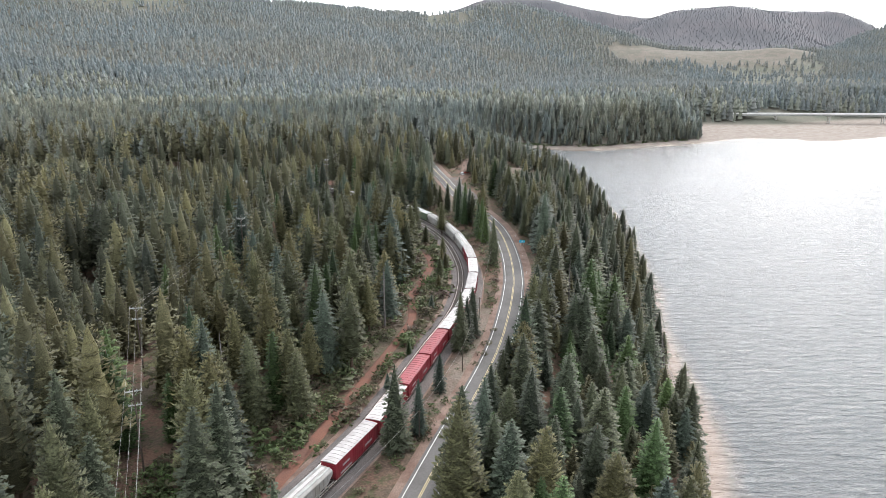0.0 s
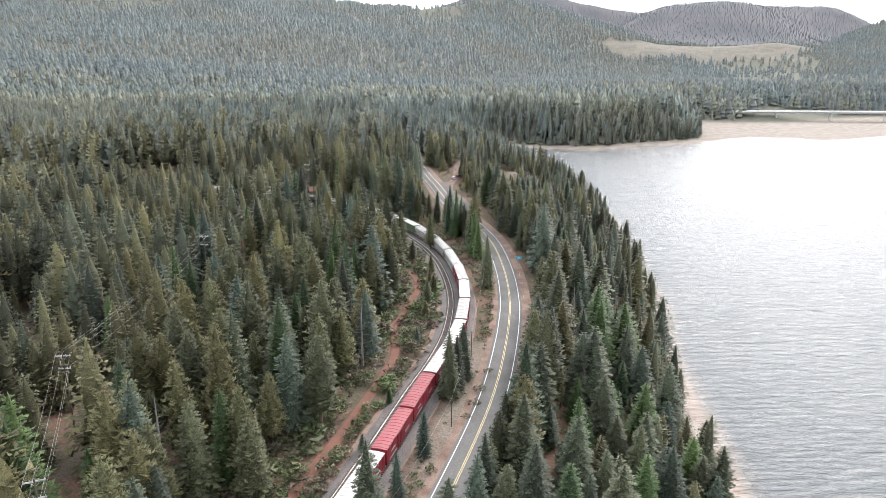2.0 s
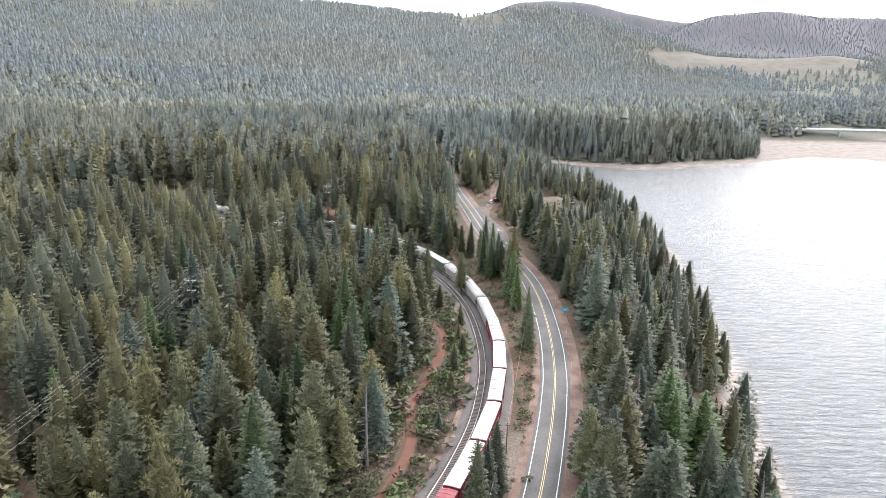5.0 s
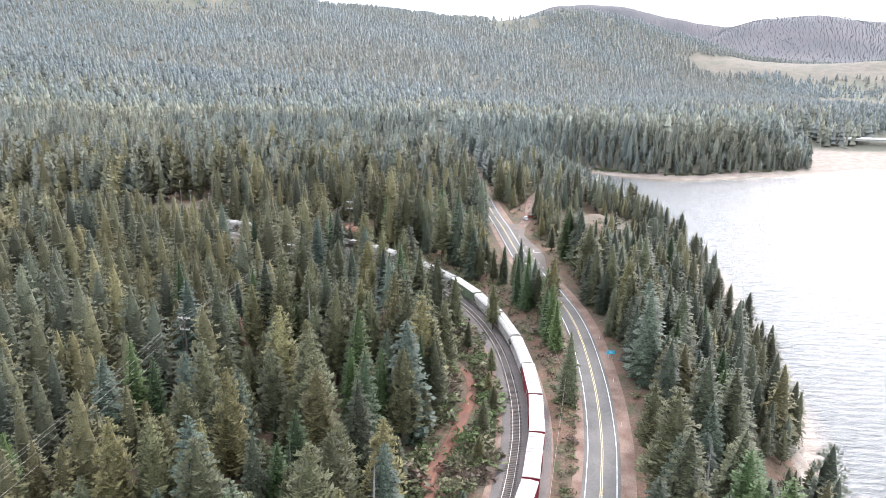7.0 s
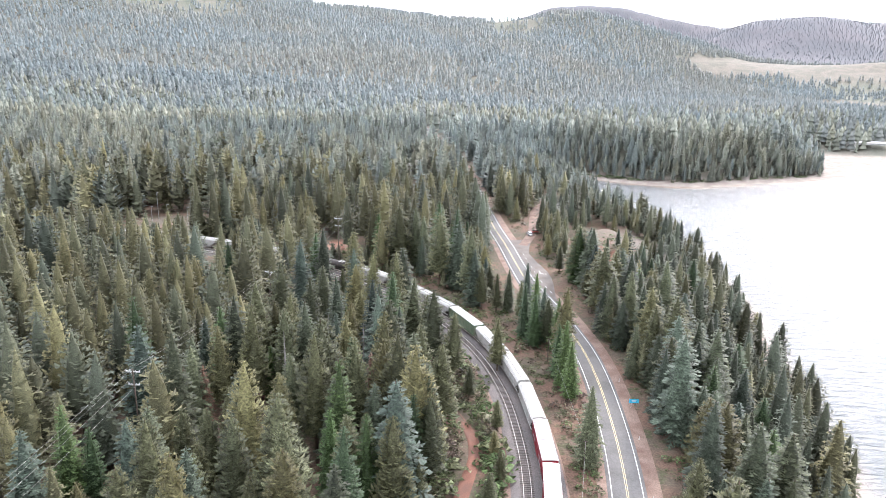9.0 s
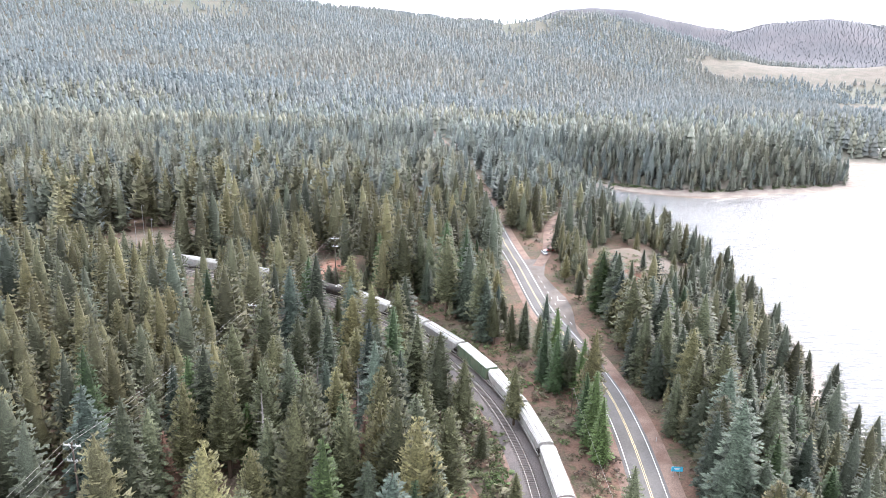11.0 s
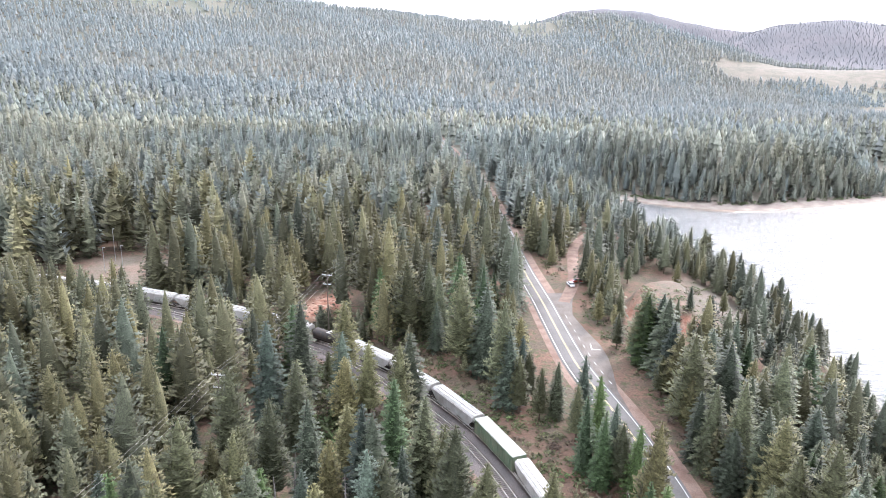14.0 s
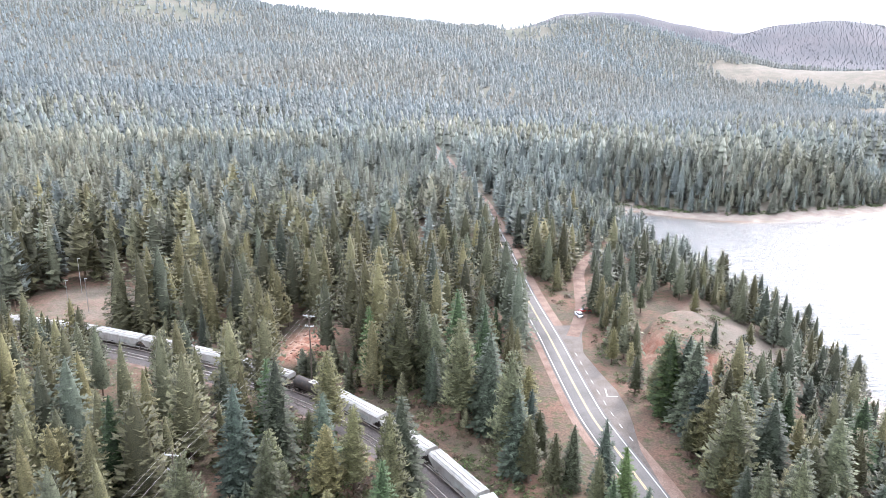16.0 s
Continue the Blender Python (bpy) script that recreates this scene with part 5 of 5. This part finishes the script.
# ---- snags ----
for i, (x, y, tall_, lean) in enumerate([(58, 178, 15, 0.05), (61, 181, 17, -0.04), (63.5, 184, 14, 0.1), (60, 190, 13, 0.02), (64, 196, 14, -0.08), (52, 203, 16, 0.03), (-44, 280, 17, 0.02), (-34, 283, 16, -0.03), (-46, 293, 14, 0.05), (-50, 199, 18, 0.0), (-69, 200, 17, 0.03), (-34, 202, 15, 0.02), (-12.5, 252, 14, -0.02), (-17, 244, 13, 0.02), (-76, 188, 18, 0.02)]):
    snag = tagged(new("dead_tree", DEAD[i % 3]), "bare silver-grey dead conifer with broken limbs", "dead tree", "dead trees")
    snag.matrix_basis = Matrix.LocRotScale((x, y, float(height(np.array([x]), np.array([y]))[0])), Euler((lean, lean * 0.6, i * 1.7)), (tall_ * 1.05, tall_ * 1.05, tall_))


# ---- power line ----
def power_pole(x, y, tall, turn):
    z = float(height(np.array([x]), np.array([y]))[0])
    pole = tagged(new("power_pole"), "dark wooden power pole with two crossarms and insulators", "power pole", "poles of the forest power line")
    pole.matrix_basis = pose(x, y, z, 0, 0, turn)
    part("mast", Shape().tube((0, 0, -0.5), (0, 0, tall), 0.2, 0.13, 9).mesh("mast", M_WOOD), pole)
    for zz, half in ((tall - 0.6, 1.5), (tall - 3.4, 1.2)):
        arm = part("crossarm", Shape().box(-half, half, -0.09, 0.09, zz, zz + 0.2, 0.01).mesh("crossarm", M_COVER), pole)
        for o in (-half + 0.1, -half * 0.4, half * 0.4, half - 0.1):
            part("insulator", Shape().tube((o, 0, zz + 0.2), (o, 0, zz + 0.5), 0.09, 0.05, 6).mesh("insulator", M_STEEL), arm)
    part("brace", Shape().tube((-0.8, 0.11, tall - 0.55), (0, 0.2, tall - 1.5), 0.035, 0.035, 4).tube((0.8, 0.11, tall - 0.55), (0, 0.2, tall - 1.5), 0.035, 0.035, 4).mesh("brace", M_STEEL), pole)
    return Vector((x, y, z + tall))


def hang(a, b, sag, radius, parent):
    """One wire between two supports, as a thin sagging tube."""
    steps, rings = 14, []
    side = Vector((b - a)).cross(Vector((0, 0, 1))).normalized()
    for k in range(steps + 1):
        f = k / steps
        p = a.lerp(b, f) - Vector((0, 0, 4 * sag * f * (1 - f)))
        rings.append([p + side * radius, p + Vector((0, 0, radius)), p - side * radius, p - Vector((0, 0, radius))])
    part("wire", Shape().loft(rings).mesh("wire", M_WIRE), parent)


spots = [(-24, 30, 17), (-56.5, 117, 18.5), (-74, 160, 18.5), (-71, 242, 20), (-67, 312, 19), (-62.5, 378, 19.5), (-52, 500, 20), (-42, 640, 20)]
tops = []
for i, (x, y, tall_) in enumerate(spots):
    a, c = spots[max(i - 1, 0)], spots[min(i + 1, len(spots) - 1)]
    turn_ = math.degrees(math.atan2(-(c[0] - a[0]), c[1] - a[1]))
    tops.append((power_pole(x, y, tall_, turn_), turn_))
wires = tagged(new("power_line"), "pale overhead power wires strung between wooden poles", "power line")
for (p, ta), (q_, tb) in zip(tops[:-1], tops[1:]):
    for o, dz in ((-1.4, -0.1), (0.0, 0.25), (1.4, -0.1), (0.9, -2.9)):
        va = Vector((math.cos(radians(ta)) * o, math.sin(radians(ta)) * o, dz))
        vb = Vector((math.cos(radians(tb)) * o, math.sin(radians(tb)) * o, dz))
        hang(p + va, q_ + vb, 0.02 * (q_ - p).length, 0.017, wires)

# telegraph poles between rails and road
small = [(-22, 95), (-4.9, 130), (4.9, 162), (10.8, 197), (17.6, 249), (13, 300)]
for x, y in small:
    pole = tagged(new("telegraph_pole"), "short weathered wooden pole carrying one wire", "utility pole", "poles beside the railway")
    pole.matrix_basis = pose(x, y, GROUND)
    part("mast", Shape().tube((0, 0, -0.3), (0, 0, 7), 0.13, 0.09, 7).mesh("short_mast", M_WOOD), pole)
    part("crossarm", Shape().box(-0.45, 0.45, -0.05, 0.05, 6.5, 6.62).mesh("short_arm", M_WOOD), pole)
line = tagged(new("telegraph_wire"), "thin dark wire strung between short poles", "wire")
for a, c in zip(small[:-1], small[1:]):
    hang(Vector((*a, GROUND + 6.8)), Vector((*c, GROUND + 6.8)), 0.6, 0.02, line)

# ---- blue road sign ----
sign = tagged(new("road_sign"), "small blue roadside sign on two steel posts", "road sign")
sign.matrix_basis = pose(32, 276.5, GROUND, 0, 0, 4)
part("board", Shape().box(-1.15, 1.15, -0.03, 0.03, 1.4, 2.45, 0.01).mesh("board", M_BLUE), sign)
part("lettering_bars", Shape().box(-0.6, 0.6, -0.045, -0.035, 2.02, 2.14).mesh("bar", M_WHITE), sign)
part("lettering_bars", Shape().box(-0.45, 0.45, -0.045, -0.035, 1.76, 1.88).mesh("bar", M_WHITE), sign)
for o in (-0.6, 0.6):
    part("post", Shape().box(o - 0.04, o + 0.04, 0.03, 0.11, -0.3, 2.4).mesh("post", M_STEEL), sign)
for x, y in ((22.0, 212), (29.6, 240), (30.8, 262), (30.6, 290), (21.0, 300)):
    marker = tagged(new("delineator_post"), "slim white roadside marker post", "marker post", "marker posts along the road")
    marker.matrix_basis = pose(x, y, GROUND)
    part("post", Shape().box(-0.06, 0.06, -0.03, 0.03, -0.1, 1.1, 0.005).mesh("marker", M_WHITE), marker)
    part("reflector", Shape().box(-0.04, 0.04, -0.045, -0.035, 0.9, 1.05).mesh("reflector", M_STEEL), marker)


# ---- parked cars ----
def parked_car(paint, label, x, y, turn, pickup=False):
    car = tagged(new("car"), label, "car", "parked vehicles")
    z = float(height(np.array([x]), np.array([y]))[0]) if x > 25 else GROUND + 0.14
    car.matrix_basis = pose(x, y, z, 0, 0, turn)
    sec = [(-0.88, 0.35), (0.88, 0.35), (0.92, 0.75), (0.8, 0.98), (-0.8, 0.98), (-0.92, 0.75)]
    rings = [[(a * k, yy, 0.35 + (c - 0.35) * h) for a, c in sec] for yy, k, h in ((-2.3, 0.86, 0.8), (-2.15, 0.97, 1.0), (-0.8, 1.0, 1.05), (1.0, 1.0, 1.03), (2.0, 0.96, 0.92), (2.3, 0.84, 0.7))]
    part("body", Shape().loft(rings).mesh("car_body", paint), car)
    back_y = 0.1 if pickup else -1.9
    part("cabin", Shape().loft([[(-0.8, back_y, 0.95), (0.8, back_y, 0.95), (0.8, 1.2, 0.95), (-0.8, 1.2, 0.95)], [(-0.62, back_y + 0.35, 1.5), (0.62, back_y + 0.35, 1.5), (0.62, 0.45, 1.5), (-0.62, 0.45, 1.5)]]).mesh("cabin", M_GLASS), car)
    part("roof", Shape().box(-0.63, 0.63, back_y + 0.33, 0.5, 1.49, 1.55, 0.03).mesh("car_roof", paint), car)
    for yy in (-1.4, 1.4):
        for s_ in (-1, 1):
            wheel = part("wheel", Shape().tube((s_ * 0.72, yy, 0.33), (s_ * 0.94, yy, 0.33), 0.33, 0.33, 14).mesh("tyre", M_RUBBER), car)
            part("rim", Shape().tube((s_ * 0.94, yy, 0.33), (s_ * 0.955, yy, 0.33), 0.2, 0.18, 10).mesh("rim", M_STEEL), wheel)
    for s_ in (-0.6, 0.6):
        part("headlight", Shape().box(s_ - 0.18, s_ + 0.18, 2.2, 2.28, 0.6, 0.74).mesh("headlight", M_STEEL), car)
        part("taillight", Shape().box(s_ - 0.15, s_ + 0.15, -2.31, -2.24, 0.6, 0.75).mesh("taillight", M_CARRED), car)


parked_car(M_CARWHITE, "small white car parked on the gravel side road", 11.9, 437.5, 15)
parked_car(M_CARRED, "dark red car parked behind the white one", 14.4, 441.5, 100)
parked_car(M_CARRED, "rust-red pickup among the pines below the bank", 40.3, 367, 80, True)
parked_car(M_STEEL, "grey car half hidden under pines", 33.4, 371.5, 60)

# ---- yard beyond the railway ----
for x, y, tall_ in ((-164, 438, 13), (-151, 421, 12), (-145, 428, 9), (-160, 424, 10)):
    mast = tagged(new("lamp_post"), "tall thin grey steel lamp post in the gravel yard", "lamp post", "posts in the yard")
    mast.matrix_basis = pose(x, y, float(height(np.array([x]), np.array([y]))[0]))
    part("mast", Shape().tube((0, 0, -0.2), (0, 0, tall_), 0.11, 0.06, 8).mesh("lamp_mast", M_STEEL), mast)
    part("lamp_head", Shape().box(-0.15, 0.9, -0.12, 0.12, tall_ - 0.05, tall_ + 0.1, 0.02).mesh("lamp_head", M_STEEL), mast)

# ---- bridge over the inlet ----
bridge = tagged(new("bridge"), "long low concrete road bridge across the sandy inlet", "bridge")
ba, bb, bz = Vector((372, 922, 0)), Vector((640, 908, 0)), 13.0
bridge.matrix_basis = Matrix.Translation((ba.x, ba.y, 0)) @ Matrix.Rotation(math.atan2((bb - ba).y, (bb - ba).x), 4, "Z")
BL = (bb - ba).length
part("deck", Shape().box(0, BL, -5, 5, bz - 0.5, bz, 0.0).mesh("deck", M_SAND), bridge)
for o in (-3.4, 0, 3.4):
    part("girder", Shape().box(0, BL, o - 0.35, o + 0.35, bz - 2.3, bz - 0.5).mesh("girder", M_COVER), bridge)
for o in (-4.9, 4.9):
    rail_ = Shape().box(0, BL, o - 0.12, o + 0.12, bz + 0.75, bz + 0.95)
    part("parapet", Shape().box(0, BL, o - 0.2, o + 0.2, bz, bz + 0.75).mesh("parapet", M_PARAPET), bridge)
    part("handrail", rail_.mesh("handrail", M_STEEL), bridge)
for f in (0.2, 0.45, 0.7, 0.93):
    pier = part("pier", Shape().box(BL * f - 0.8, BL * f + 0.8, -4.2, 4.2, bz - 3.3, bz - 2.3).mesh("pier_cap", M_SAND), bridge)
    for o in (-2.8, 2.8):
        part("column", Shape().tube((BL * f, o, -2), (BL * f, o, bz - 3.3), 0.7, 0.7, 12).mesh("column", M_SAND), pier)
part("abutment", Shape().box(-6, 2, -6, 6, 0, bz - 0.5, 0.3).mesh("abutment", M_SAND), bridge)
